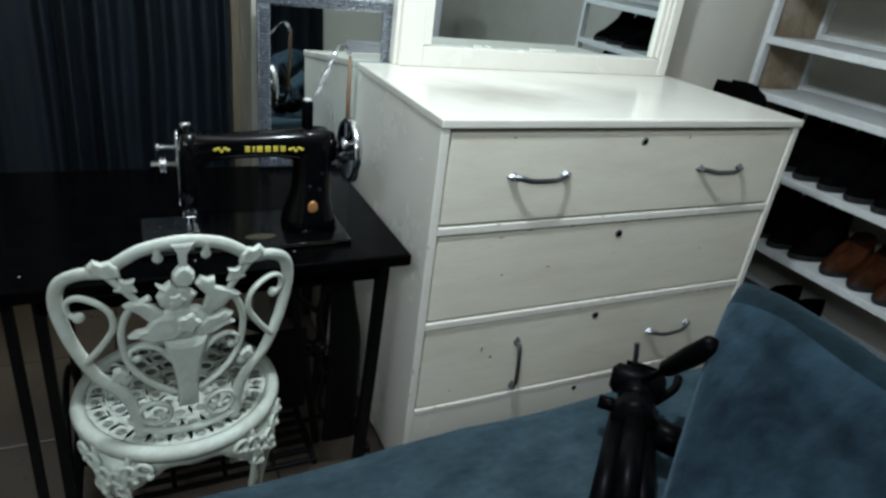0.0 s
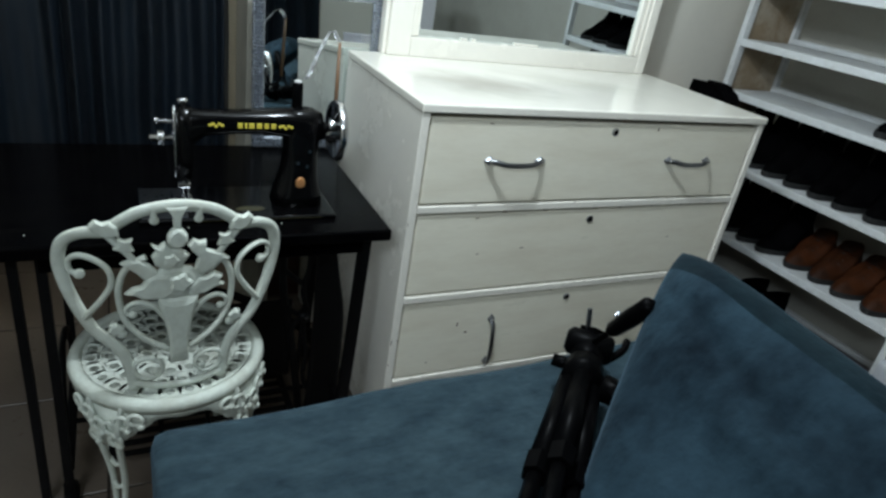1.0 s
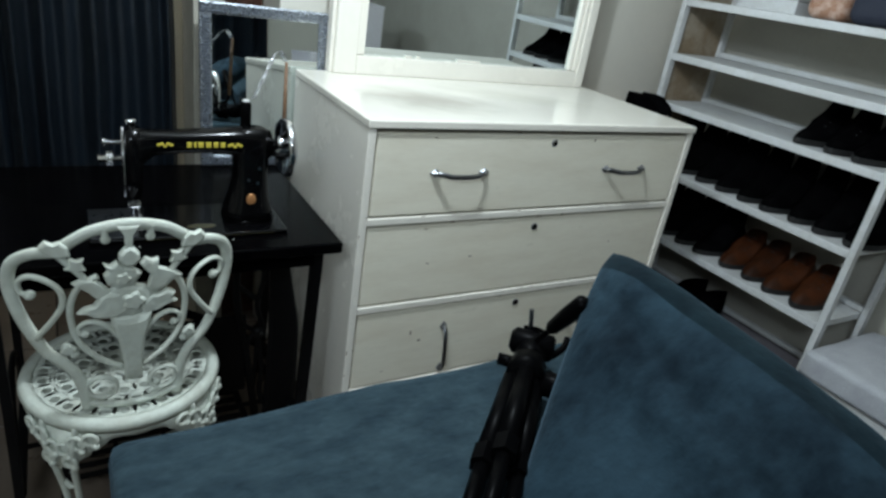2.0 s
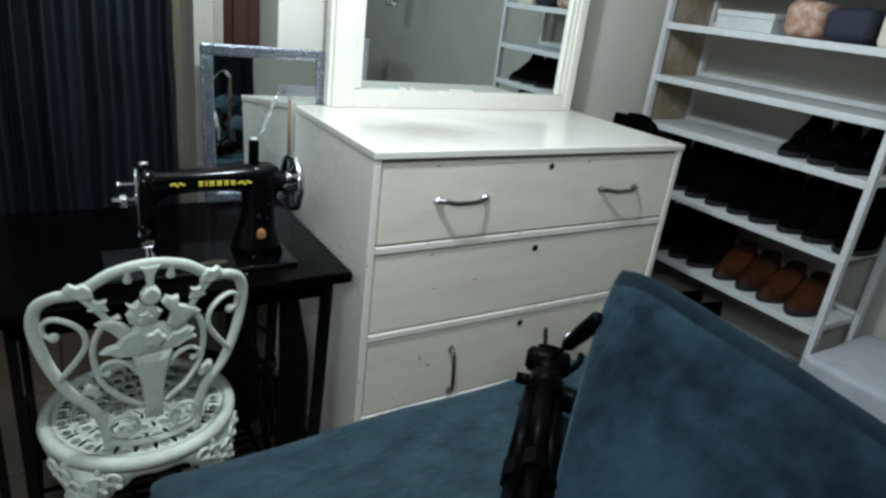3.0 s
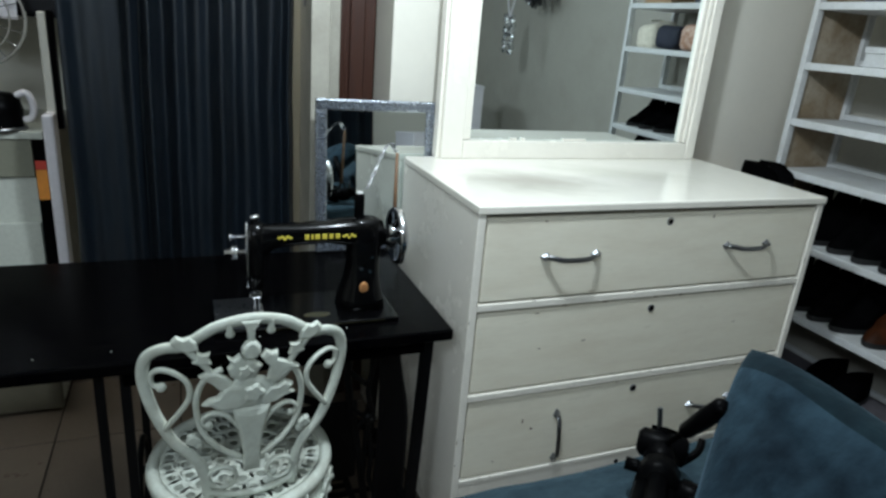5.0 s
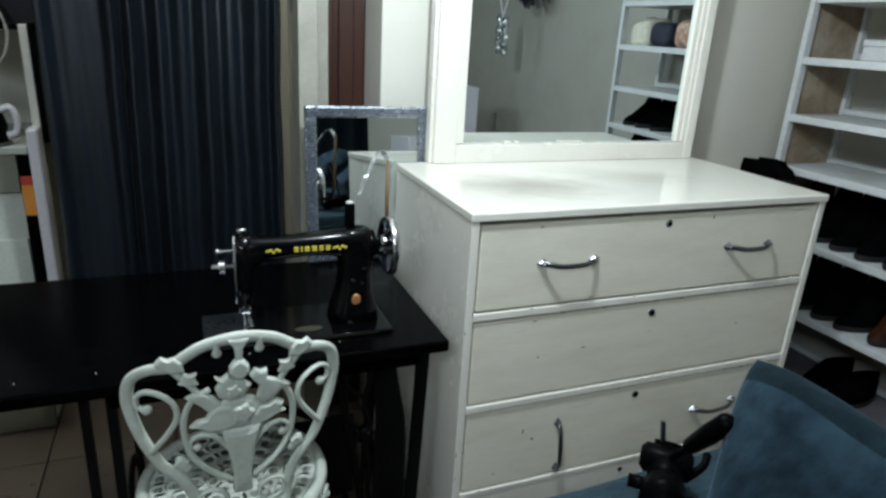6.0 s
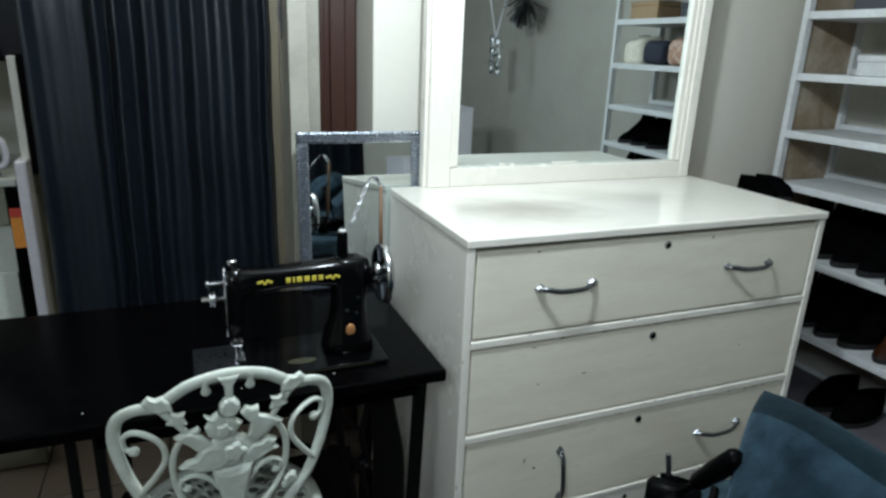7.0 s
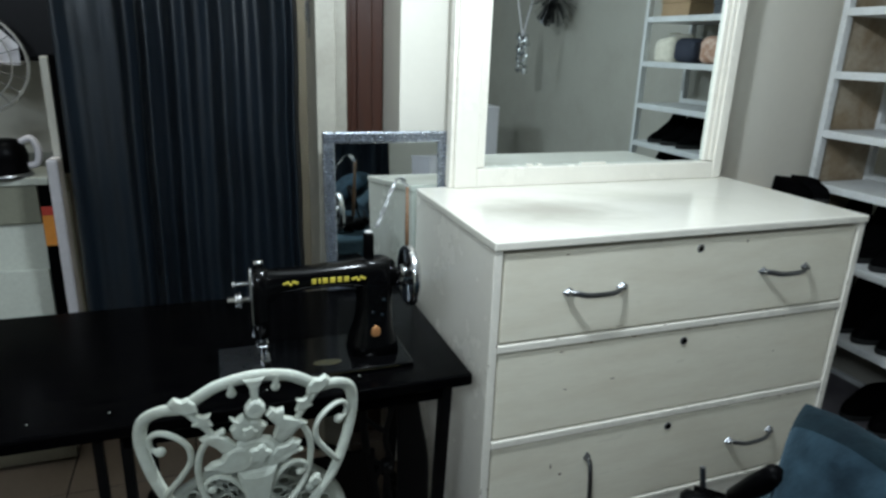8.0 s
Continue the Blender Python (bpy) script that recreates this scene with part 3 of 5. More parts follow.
def sewing_table():
    t = thing("sewing_table", "black lacquered treadle sewing table on cast iron legs", "table")
    part("tabletop", box(-1.45, -0.022, TZ - 0.030, -0.046, 0.60, TZ, 0.006, 3), BLACKWOOD, t)
    part("apron", box(-0.79, 0.03, TZ - 0.085, -0.10, 0.05, TZ - 0.031, 0.002), BLACKWOOD, t)
    part("apron", box(-0.79, 0.54, TZ - 0.085, -0.10, 0.56, TZ - 0.031, 0.002), BLACKWOOD, t)
    for x, s in ((-0.085, 1), (-0.787, -1)):
        for y in (0.03, 0.45):
            bm = sweep([(x, y + 0.02, TZ - 0.031), (x - (0.012 if s > 0 else 0), y + 0.02, 0.35), (x - (0.027 if s > 0 else 0.002), y + 0.018, 0.03)], 0.024 if s < 0 else 0.034, 0.024, n=4, square=True, up=(0, 1, 0))
            leg = part("leg", bm, IRON, t, "", False)
            part("foot", sweep(spline([(x, y + 0.02, 0.05), (x, y + 0.02, 0.02), (x, y + (-0.05 if y < 0.2 else 0.09), 0.012)], 4), 0.035, 0.022, n=8), IRON, leg)
        part("stretcher", box(x - 0.012, 0.05, 0.09, x + 0.012, 0.47, 0.112, 0.003), IRON, t)
        if s < 0:
            part("arched_stretcher", sweep(yz(spline([(0.06, 0, 0.16), (0.16, 0, 0.30), (0.25, 0, 0.34), (0.36, 0, 0.30), (0.46, 0, 0.16)], 6), x), 0.020, 0.016, up=(1, 0, 0)), IRON, t, "", True)
    part("leg", sweep([(-0.838, 0.05, TZ - 0.031), (-0.838, 0.05, 0.35), (-0.840, 0.048, 0.012)], 0.022, 0.022, n=4, square=True), IRON, t)
    # cast frame by the drive: waisted post, slender bar and crossing braces with a boss
    CY = 0.20
    prof = [(-0.139, 0.026, 0.705), (-0.139, 0.025, 0.62), (-0.128, 0.034, 0.50), (-0.116, 0.043, 0.38), (-0.115, 0.046, 0.24), (-0.120, 0.048, 0.03)]
    mid, half = spline([(q[0], 0, q[2]) for q in prof], 5), spline([(q[1], 0, q[2]) for q in prof], 5)
    bm = bmesh.new()
    lines = []
    for p, w in zip(mid, half):
        lines.append([bm.verts.new((p.x + sx * w.x, CY + sy, p.z)) for sx, sy in ((-1, -0.004), (-0.8, -0.010), (0.8, -0.010), (1, -0.004), (1, 0.008), (-1, 0.008))])
    for a, c in zip(lines, lines[1:]):
        for j in range(6):
            bm.faces.new((a[j], a[(j + 1) % 6], c[(j + 1) % 6], c[j]))
    bm.faces.new(lines[0])
    bm.faces.new(lines[-1][::-1])
    part("waisted_post", bm, IRON, t, "waisted cast iron post")
    part("slender_post", sweep([(-0.255, CY, TZ - 0.031), (-0.253, CY, 0.50), (-0.243, CY, 0.40), (-0.225, CY, 0.32), (-0.210, CY, 0.22), (-0.186, CY, 0.03)], 0.022, 0.014, n=8), IRON, t, "", True)
    for pts in ([(-0.164, CY, 0.66), (-0.170, CY, 0.58), (-0.193, CY, 0.475), (-0.188, CY, 0.42), (-0.174, CY, 0.38)], [(-0.252, CY, 0.530), (-0.222, CY, 0.500), (-0.193, CY, 0.475)], [(-0.246, CY, 0.420), (-0.215, CY, 0.385), (-0.190, CY, 0.374)], [(-0.190, CY, 0.374), (-0.186, CY, 0.316), (-0.176, CY, 0.24), (-0.180, CY, 0.157), (-0.160, CY, 0.10)], [(-0.190, CY, 0.374), (-0.216, CY, 0.345), (-0.222, CY, 0.29), (-0.208, CY, 0.23)]):
        part("cross_brace", sweep(spline(pts, 6), 0.015, 0.012, n=8), IRON, t, "", True)
    part("boss", lathe([(0, -0.012), (0.018, -0.012), (0.018, 0.012), (0, 0.014)], 14, pose(-0.190, CY - 0.006, 0.374, 90)), IRON, t, "", True)
    part("boss_screw", lathe([(0, 0), (0.005, 0), (0.004, 0.004), (0, 0.005)], 10, pose(-0.186, CY - 0.020, 0.378, 90)), DULL_CHROME, t)
    part("back_brace", sweep([(-0.80, 0.40, 0.60), (-0.45, 0.40, 0.56), (-0.085, 0.40, 0.60)], 0.03, 0.016, n=8), IRON, t)
    part("back_brace", sweep([(-0.80, 0.40, 0.50), (-0.085, 0.40, 0.50)], 0.022, 0.014, n=8), IRON, t)
    part("back_brace", sweep(spline([(-0.80, 0.41, 0.15), (-0.45, 0.41, 0.36), (-0.085, 0.41, 0.15)], 8), 0.028, 0.014, n=8), IRON, t)
    # dress guard, pitman rod and pedal
    part("dress_guard", box(-0.43, CY, 0.17, -0.222, CY + 0.010, 0.43, 0.006), IRON, t, "black sheet iron dress guard")
    part("pitman_rod", sweep([(-0.20, 0.20, 0.12), (-0.18, 0.24, 0.36)], 0.012), IRON, t)
    pedal = part("pedal", box(-0.70, 0.06, 0.085, -0.685, 0.38, 0.103, 0.002), IRON, t, "cast iron grid pedal")
    part("rail", box(-0.235, 0.06, 0.085, -0.22, 0.38, 0.103, 0.002), IRON, pedal)
    for k in range(9):
        y = 0.065 + k * 0.038
        part("bar", box(-0.6845, y, 0.088, -0.2355, y + 0.012, 0.100, 0.002), IRON, pedal)
    for x in (-0.58, -0.46, -0.34):
        part("bar", box(x, 0.06, 0.1005, x + 0.012, 0.38, 0.106, 0.002), IRON, pedal)
    part("pedal_shaft", sweep([(-0.80, 0.22, 0.10), (-0.085, 0.22, 0.10)], 0.014), IRON, t)
    for k in range(7):
        part("chip", lathe([(0, 0), (0.0018, 0), (0.0015, 0.0006), (0, 0.0008)], 6, pose(-1.05 + 0.13 * k + 0.03 * math.sin(k * 5), 0.03 + 0.05 * abs(math.sin(k * 3.1)), TZ)), CABGREY, t, "tiny pale chip in the lacquer")
    return t


sewing_table()


# ---- sewing machine ----
def loft(sections, n=20, power=2.6, bm=None):
    """Superellipse sections: centre, half axes as vectors."""
    bm = bm or bmesh.new()
    rings = []
    for c, a, b in sections:
        ring = []
        for j in range(n):
            t = 2 * math.pi * j / n
            ca, sa = math.cos(t), math.sin(t)
            ring.append(bm.verts.new(Vector(c) + Vector(a) * (abs(ca) ** (2 / power) * (1 if ca > 0 else -1)) + Vector(b) * (abs(sa) ** (2 / power) * (1 if sa > 0 else -1))))
        rings.append(ring)
    for p, q in zip(rings, rings[1:]):
        for j in range(n):
            bm.faces.new((p[j], p[(j + 1) % n], q[(j + 1) % n], q[j]))
    bm.faces.new(rings[0])
    bm.faces.new(rings[-1][::-1])
    return bm


FADED = material("faded_gold_decal", (0.05, 0.043, 0.016), 0.4, dark=(0.005, 0.01, 0.01), scale=50, amount=1.0, bump=0)


def sewing_machine():
    s = thing("sewing_machine", "old black enamelled sewing machine with chrome wheel and gold decals", "sewing machine", (0, 0, TZ))
    y = 0.155
    bed = part("bed", box(-0.60, 0.055, 0.0005, -0.165, 0.245, 0.012, 0.004, 3), ENAMEL, s)
    part("slide_plate", box(-0.595, 0.065, 0.0122, -0.50, 0.235, 0.0135, 0.0005), DULL_CHROME, bed, "steel slide plate")
    part("gold_band", box(-0.49, 0.0545, 0.006, -0.20, 0.0552, 0.007), FADED, bed, "worn gold border line")
    part("gold_ornament", lathe([(0, 0), (0.024, 0), (0.021, 0.0006), (0, 0.0008)], 18, pose(-0.36, 0.105, 0.0122) @ Matrix.Diagonal((1.4, 0.6, 1, 1))), FADED, bed, "faded gold ornament")
    # pillar
    part("pillar", loft([((-0.242, y, 0.0115), (0.062, 0, 0), (0, 0.058, 0)), ((-0.242, y, 0.040), (0.056, 0, 0), (0, 0.054, 0)), ((-0.240, y, 0.080), (0.045, 0, 0), (0, 0.042, 0)), ((-0.238, y, 0.13), (0.040, 0, 0), (0, 0.038, 0)), ((-0.237, y, 0.18), (0.043, 0, 0), (0, 0.037, 0)), ((-0.236, y, 0.215), (0.046, 0, 0), (0, 0.035, 0)), ((-0.236, y, 0.236), (0.040, 0, 0), (0, 0.028, 0)), ((-0.236, y, 0.243), (0.025, 0, 0), (0, 0.016, 0))], 28, 3.0), ENAMEL, s, "", True)
    # arm
    part("arm", loft([((-0.500, y, 0.185), (0, 0.024, 0), (0, 0, 0.045)), ((-0.485, y, 0.190), (0, 0.026, 0), (0, 0, 0.044)), ((-0.455, y, 0.203), (0, 0.027, 0), (0, 0, 0.030)), ((-0.40, y, 0.206), (0, 0.029, 0), (0, 0, 0.027)), ((-0.33, y, 0.209), (0, 0.031, 0), (0, 0, 0.028)), ((-0.28, y, 0.207), (0, 0.034, 0), (0, 0, 0.034)), ((-0.22, y, 0.202), (0, 0.035, 0), (0, 0, 0.040)), ((-0.192, y, 0.200), (0, 0.030, 0), (0, 0, 0.034))], 24, 2.5), ENAMEL, s, "", True)
    # head with face plate
    head = part("head", loft([((-0.497, y, 0.235), (0.016, 0, 0), (0, 0.022, 0)), ((-0.497, y, 0.20), (0.019, 0, 0), (0, 0.026, 0)), ((-0.497, y, 0.12), (0.018, 0, 0), (0, 0.026, 0)), ((-0.497, y, 0.075), (0.014, 0, 0), (0, 0.020, 0))], 20, 3), ENAMEL, s, "", True)
    part("face_plate", loft([((-0.5165, y, 0.157), (0, 0.023, 0), (0, 0, 0.085)), ((-0.5205, y, 0.157), (0, 0.021, 0), (0, 0, 0.082))], 24, 2.8), CHROME, head, "engraved chrome face plate", True)
    part("top_screw", lathe([(0, 0), (0.008, 0), (0.008, 0.012), (0.011, 0.012), (0.011, 0.02), (0, 0.021)], 14, pose(-0.500, y, 0.235)), CHROME, head, "chrome presser screw", True)
    part("tension_knob", lathe([(0, 0), (0.007, 0), (0.007, 0.018), (0.018, 0.019), (0.018, 0.023), (0.010, 0.024), (0.017, 0.027), (0.017, 0.031), (0.009, 0.033), (0.009, 0.047), (0, 0.048)], 18, pose(-0.521, y, 0.166, 0, -90)), CHROME, head, "chrome tension discs", True)
    part("thread_guide", lathe([(0, 0), (0.005, 0), (0.005, 0.03), (0.008, 0.031), (0.008, 0.036), (0, 0.037)], 12, pose(-0.521, y - 0.004, 0.205, 0, -90)), CHROME, head, "chrome thread guide", True)
    part("needle_bar", sweep([(-0.502, y - 0.003, 0.08), (-0.502, y - 0.003, 0.020)], 0.006), CHROME, head)
    part("presser_bar", sweep([(-0.490, y + 0.01, 0.08), (-0.490, y + 0.01, 0.024)], 0.008), CHROME, head)
    part("needle_clamp", box(-0.514, y - 0.012, 0.050, -0.486, y + 0.004, 0.062, 0.003), CHROME, head)
    part("presser_foot", box(-0.508, y - 0.03, 0.0145, -0.484, y + 0.012, 0.026, 0.003), CHROME, head)
    # balance wheel
    wh = part("balance_wheel", lathe([(0.060, -0.008), (0.069, -0.010), (0.073, -0.006), (0.073, 0.006), (0.069, 0.010), (0.060, 0.008), (0.057, 0.0), (0.060, -0.008)], 40, pose(-0.152, y, 0.190, 0, 90)), CHROME, s, "chrome balance wheel with holes", True)
    for k in range(6):
        a = k / 6 * 2 * math.pi
        part("spoke", sweep([(-0.152, y, 0.190), (-0.152, y + 0.06 * math.cos(a), 0.190 + 0.06 * math.sin(a))], 0.015, 0.011), CHROME, wh, "", True)
    part("hub", lathe([(0, -0.034), (0.022, -0.034), (0.022, 0.010), (0.017, 0.016), (0.010, 0.020), (0, 0.021)], 20, pose(-0.152, y, 0.190, 0, 90)), CHROME, wh, "", True)
    part("winder_arm", sweep(spline([(-0.188, y - 0.020, 0.190), (-0.176, y - 0.034, 0.214), (-0.160, y - 0.032, 0.242)], 5), 0.014, 0.010), ENAMEL, s, "", True)
    part("winder", lathe([(0, -0.01), (0.016, -0.01), (0.016, 0.01), (0, 0.01)], 16, pose(-0.172, y - 0.028, 0.212, 0, 90)), CHROME, s, "chrome bobbin winder", True)
    part("spool_pin", lathe([(0, 0), (0.012, 0), (0.013, 0.003), (0.0125, 0.060), (0.010, 0.066), (0, 0.067)], 16, pose(-0.248, y + 0.012, 0.234)), BLACK, s, "black spool on the arm", True)
    part("spool_cap", lathe([(0, 0), (0.0095, 0), (0.008, 0.003), (0, 0.0035)], 14, pose(-0.248, y + 0.012, 0.301)), SHELF, s)
    part("badge", lathe([(0, 0), (0.0135, 0), (0.0135, 0.002), (0.010, 0.003), (0, 0.003)], 20, pose(-0.244, y - 0.0445, 0.072, 90) @ Matrix.Diagonal((0.85, 1.15, 1, 1))), BRASS, s, "oval copper badge", True)
    for k, (dx, dz) in enumerate(((-0.010, 0.120), (0.012, 0.112), (0.016, 0.150))):
        part("screw", lathe([(0, 0), (0.0045, 0), (0.0045, 0.003), (0, 0.0035)], 10, pose(-0.240 + dx, y - 0.038, dz, 90)), CHROME, s)
    # gold band on the arm: six bars for the lettering, ornaments on both sides
    x = -0.388
    for w in (0.012, 0.006, 0.014, 0.014, 0.012, 0.013):
        part("gold_bar", box(x, y - 0.0335, 0.2005, x + w * 0.85, y - 0.0295, 0.2125, 0.001), GOLD, s, "gold painted bar on the arm")
        x += w + 0.003
    for cx, w in ((-0.434, 0.026), (-0.282, 0.026)):
        for q in range(5):
            part("gold_leaf", lathe([(0, 0), (0.0044, 0), (0.0036, 0.0012), (0, 0.0015)], 10, pose(cx - w / 2 + q * w / 4, y - (0.0298 if cx < -0.4 else 0.0345), 0.206 + 0.003 * math.sin(q * 2.4), 90) @ Matrix.Diagonal((1, 0.8, 1, 1))), GOLD, s, "gold leaf ornament")
    return s


machine = sewing_machine()
WOOD = material("pale_wood_stick", (0.16, 0.085, 0.04), 0.6, dark=(0.08, 0.04, 0.02), scale=20, amount=0.6)
FOIL = material("silver_foil", (0.80, 0.82, 0.84), 0.18, 1.0, dark=(0.4, 0.42, 0.45), scale=60, amount=0.6, bump=0.5, grain=200)


def thread_rod(t):
    """Wooden rod on a bracket behind the balance wheel, with a foil ribbon tied to its tip."""
    part("bracket", sweep(spline([(-0.205, 0.180, 0.165), (-0.170, 0.225, 0.150), (-0.130, 0.262, 0.165), (-0.122, 0.270, 0.200)], 6), 0.009, n=8), IRON, t, "", True)
    part("thread_rod", sweep([(-0.122, 0.27, 0.185), (-0.119, 0.285, 0.28), (-0.115, 0.30, 0.374)], 0.010, n=8, taper=[1.2, 1.1, 0.8]), WOOD, t, "brown wooden thread rod", True)
    bm = bmesh.new()
    rows = []
    pts = spline([(-0.117, 0.30, 0.376), (-0.132, 0.298, 0.398), (-0.146, 0.292, 0.396), (-0.170, 0.268, 0.365), (-0.197, 0.24, 0.325), (-0.217, 0.22, 0.296)], 7)
    for k, p in enumerate(pts):
        a, w = 0.5 * math.sin(k * 0.9), 0.006 + 0.0015 * math.sin(k * 1.7)
        d = Vector((math.cos(a), math.sin(a), 0.3)) * w
        rows.append((bm.verts.new(p - d), bm.verts.new(p + d)))
    for a, c in zip(rows, rows[1:]):
        bm.faces.new((a[0], a[1], c[1], c[0]))
    bmesh.ops.solidify(bm, geom=bm.faces[:], thickness=0.0012)
    part("ribbon", bm, FOIL, t, "twisted silver foil ribbon")


thread_rod(machine)

# ---- white cast metal chair ----
def mirror_u(points):
    return [(-u, v) for u, v in points]


def cast_chair():
    c = thing("garden_chair", "white cast metal garden chair with pierced scroll back and flower vase", "chair", (-0.540, -0.105, -0.0), turn=3)
    base_z, lean = 0.434, 0.105

    def at(u, v, d=0.0):
        """Place on the leaning, slightly hollow back; d: towards the sitter."""
        k = 0.05 * (u / 0.2) ** 2
        return (u, -lean * v + k + d, base_z + v)

    def bar(name, pts, w, d=0.013, parent=None, taper=None, per=6, closed=False, label=""):
        p = spline([at(u, v) for u, v in pts], per, closed)
        tp = None
        if taper:
            n = len(p)
            tp = [taper[0] + (taper[1] - taper[0]) * i / (n - 1) for i in range(n)]
        return part(name, sweep(p, w, d, n=8, taper=tp, closed=closed, up=(0, 1, 0)), CAST, parent or c, label, True)

    def ball(parent, u, v, r):
        b = bmesh.new()
        bmesh.ops.create_uvsphere(b, u_segments=12, v_segments=8, radius=r)
        bmesh.ops.scale(b, vec=(1, 0.65, 1), verts=b.verts)
        bmesh.ops.translate(b, vec=at(u, v), verts=b.verts)
        return part("knob", b, CAST, parent, "", True)

    def plate(name, outline, thick, parent=None, bulge=0.0, label=""):
        """A flat cast piece with a rounded face, from an outline of (u, v)."""
        b = bmesh.new()
        cu = sum(p[0] for p in outline) / len(outline)
        cv = sum(p[1] for p in outline) / len(outline)
        rings = []
        for s, d in ((1.0, thick * 0.2), (1.0, -thick * 0.45), (0.90, -thick * 0.85), (0.72, -thick - bulge)):
            rings.append([b.verts.new(at(cu + (u - cu) * s, cv + (v - cv) * s, d)) for u, v in outline])
        for p, q in zip(rings, rings[1:]):
            for j in range(len(outline)):
                b.faces.new((p[j], p[(j + 1) % len(outline)], q[(j + 1) % len(outline)], q[j]))
        b.faces.new(rings[0])
        b.faces.new(rings[-1][::-1])
        return part(name, b, CAST, parent or c, label, False)

    outer = [(0.0, 0.447), (0.058, 0.436), (0.094, 0.414), (0.122, 0.391), (0.160, 0.384), (0.190, 0.362), (0.200, 0.318), (0.192, 0.261), (0.174, 0.204), (0.150, 0.155), (0.120, 0.122), (0.102, 0.090), (0.092, 0.045), (0.088, 0.0)]
    back = bar("back_frame", mirror_u(outer[:0:-1]) + outer, 0.024, 0.012, label="curved outer frame of the chair back")
    for s in (1, -1):
        S = (lambda pts: pts) if s > 0 else mirror_u
        bar("arch", S([(0.122, 0.388), (0.106, 0.368), (0.088, 0.346), (0.070, 0.320), (0.045, 0.290)]), 0.013, parent=back)
        sc = bar("scroll", S([(0.166, 0.190), (0.136, 0.234), (0.117, 0.272), (0.120, 0.305), (0.139, 0.326), (0.165, 0.335), (0.183, 0.324), (0.184, 0.301), (0.170, 0.291)]), 0.012, parent=back, taper=(1.1, 0.85))
        ball(sc, s * 0.168, 0.293, 0.0105)
        bar("oval", S([(0.056, 0.336), (0.088, 0.312), (0.104, 0.272), (0.105, 0.228), (0.095, 0.181), (0.064, 0.137), (0.020, 0.104)]), 0.0135, parent=back)
        isc = bar("scroll", S([(0.024, 0.186), (0.046, 0.218), (0.072, 0.229), (0.092, 0.219), (0.094, 0.203), (0.084, 0.196)]), 0.010, parent=back, taper=(1.1, 0.8))
        ball(isc, s * 0.083, 0.199, 0.0085)
        hook = bar("hook", S([(0.041, 0.442), (0.040, 0.430), (0.039, 0.418)]), 0.013, parent=back)
        ball(hook, s * 0.039, 0.416, 0.009)
        low = bar("scroll", [(s * (0.060 + 0.028 * math.cos(a)), 0.056 + 0.028 * math.sin(a)) for a in [k * 0.7 for k in range(9)]], 0.010, parent=back, closed=True, per=3)
        ball(low, s * 0.046, 0.046, 0.009)
        ball(back, s * 0.104, 0.150, 0.010)
        ball(back, s * 0.118, 0.170, 0.009)
        plate("leaf", S([(0.097, 0.384), (0.100, 0.404), (0.112, 0.414), (0.124, 0.409), (0.136, 0.414), (0.146, 0.402), (0.142, 0.390), (0.120, 0.378)]), 0.011, back, label="cast leaf at the shoulder")
        plate("leaf", S([(0.074, 0.352), (0.080, 0.366), (0.076, 0.378), (0.090, 0.374), (0.102, 0.380), (0.100, 0.364), (0.110, 0.354), (0.096, 0.350)]), 0.009, back)
        plate("leaf", S([(0.100, 0.168), (0.112, 0.178), (0.124, 0.170), (0.130, 0.156), (0.116, 0.150), (0.106, 0.156)]), 0.009, back)
    plate("stem", [(-0.020, 0.446), (-0.008, 0.424), (-0.006, 0.396), (0.006, 0.396), (0.008, 0.424), (0.020, 0.446)], 0.009, back)
    plate("bud", [(0.0, 0.402), (0.010, 0.396), (0.018, 0.384), (0.019, 0.371), (0.012, 0.360), (0.0, 0.356), (-0.012, 0.360), (-0.019, 0.371), (-0.018, 0.384), (-0.010, 0.396)], 0.013, back, 0.001)
    plate("lily", [(-0.046, 0.366), (-0.034, 0.360), (-0.022, 0.370), (-0.010, 0.355), (0.006, 0.352), (0.022, 0.338), (0.012, 0.322), (0.008, 0.310), (-0.022, 0.306), (-0.040, 0.318), (-0.046, 0.338), (-0.038, 0.350)], 0.011, back, label="cast lily of the bouquet")
    plate("lily", [(0.018, 0.360), (0.028, 0.373), (0.040, 0.366), (0.052, 0.368), (0.050, 0.348), (0.066, 0.340), (0.086, 0.330), (0.100, 0.316), (0.080, 0.308), (0.066, 0.294), (0.044, 0.286), (0.030, 0.302), (0.038, 0.330), (0.026, 0.346)], 0.010, back, label="cast lily of the bouquet")
    plate("petal", [(-0.100, 0.322), (-0.084, 0.332), (-0.066, 0.331), (-0.050, 0.320), (-0.034, 0.302), (-0.042, 0.284), (-0.062, 0.287), (-0.074, 0.302)], 0.009, back)
    plate("petal", [(-0.096, 0.252), (-0.082, 0.266), (-0.066, 0.270), (-0.054, 0.292), (-0.040, 0.300), (-0.016, 0.300), (0.004, 0.288), (0.002, 0.252), (-0.020, 0.240), (-0.046, 0.238), (-0.066, 0.240), (-0.080, 0.250)], 0.012, back)
    plate("petal", [(0.036, 0.284), (0.054, 0.282), (0.070, 0.290), (0.086, 0.278), (0.080, 0.266), (0.090, 0.256), (0.068, 0.252), (0.050, 0.242), (0.020, 0.240), (0.016, 0.266)], 0.011, back)
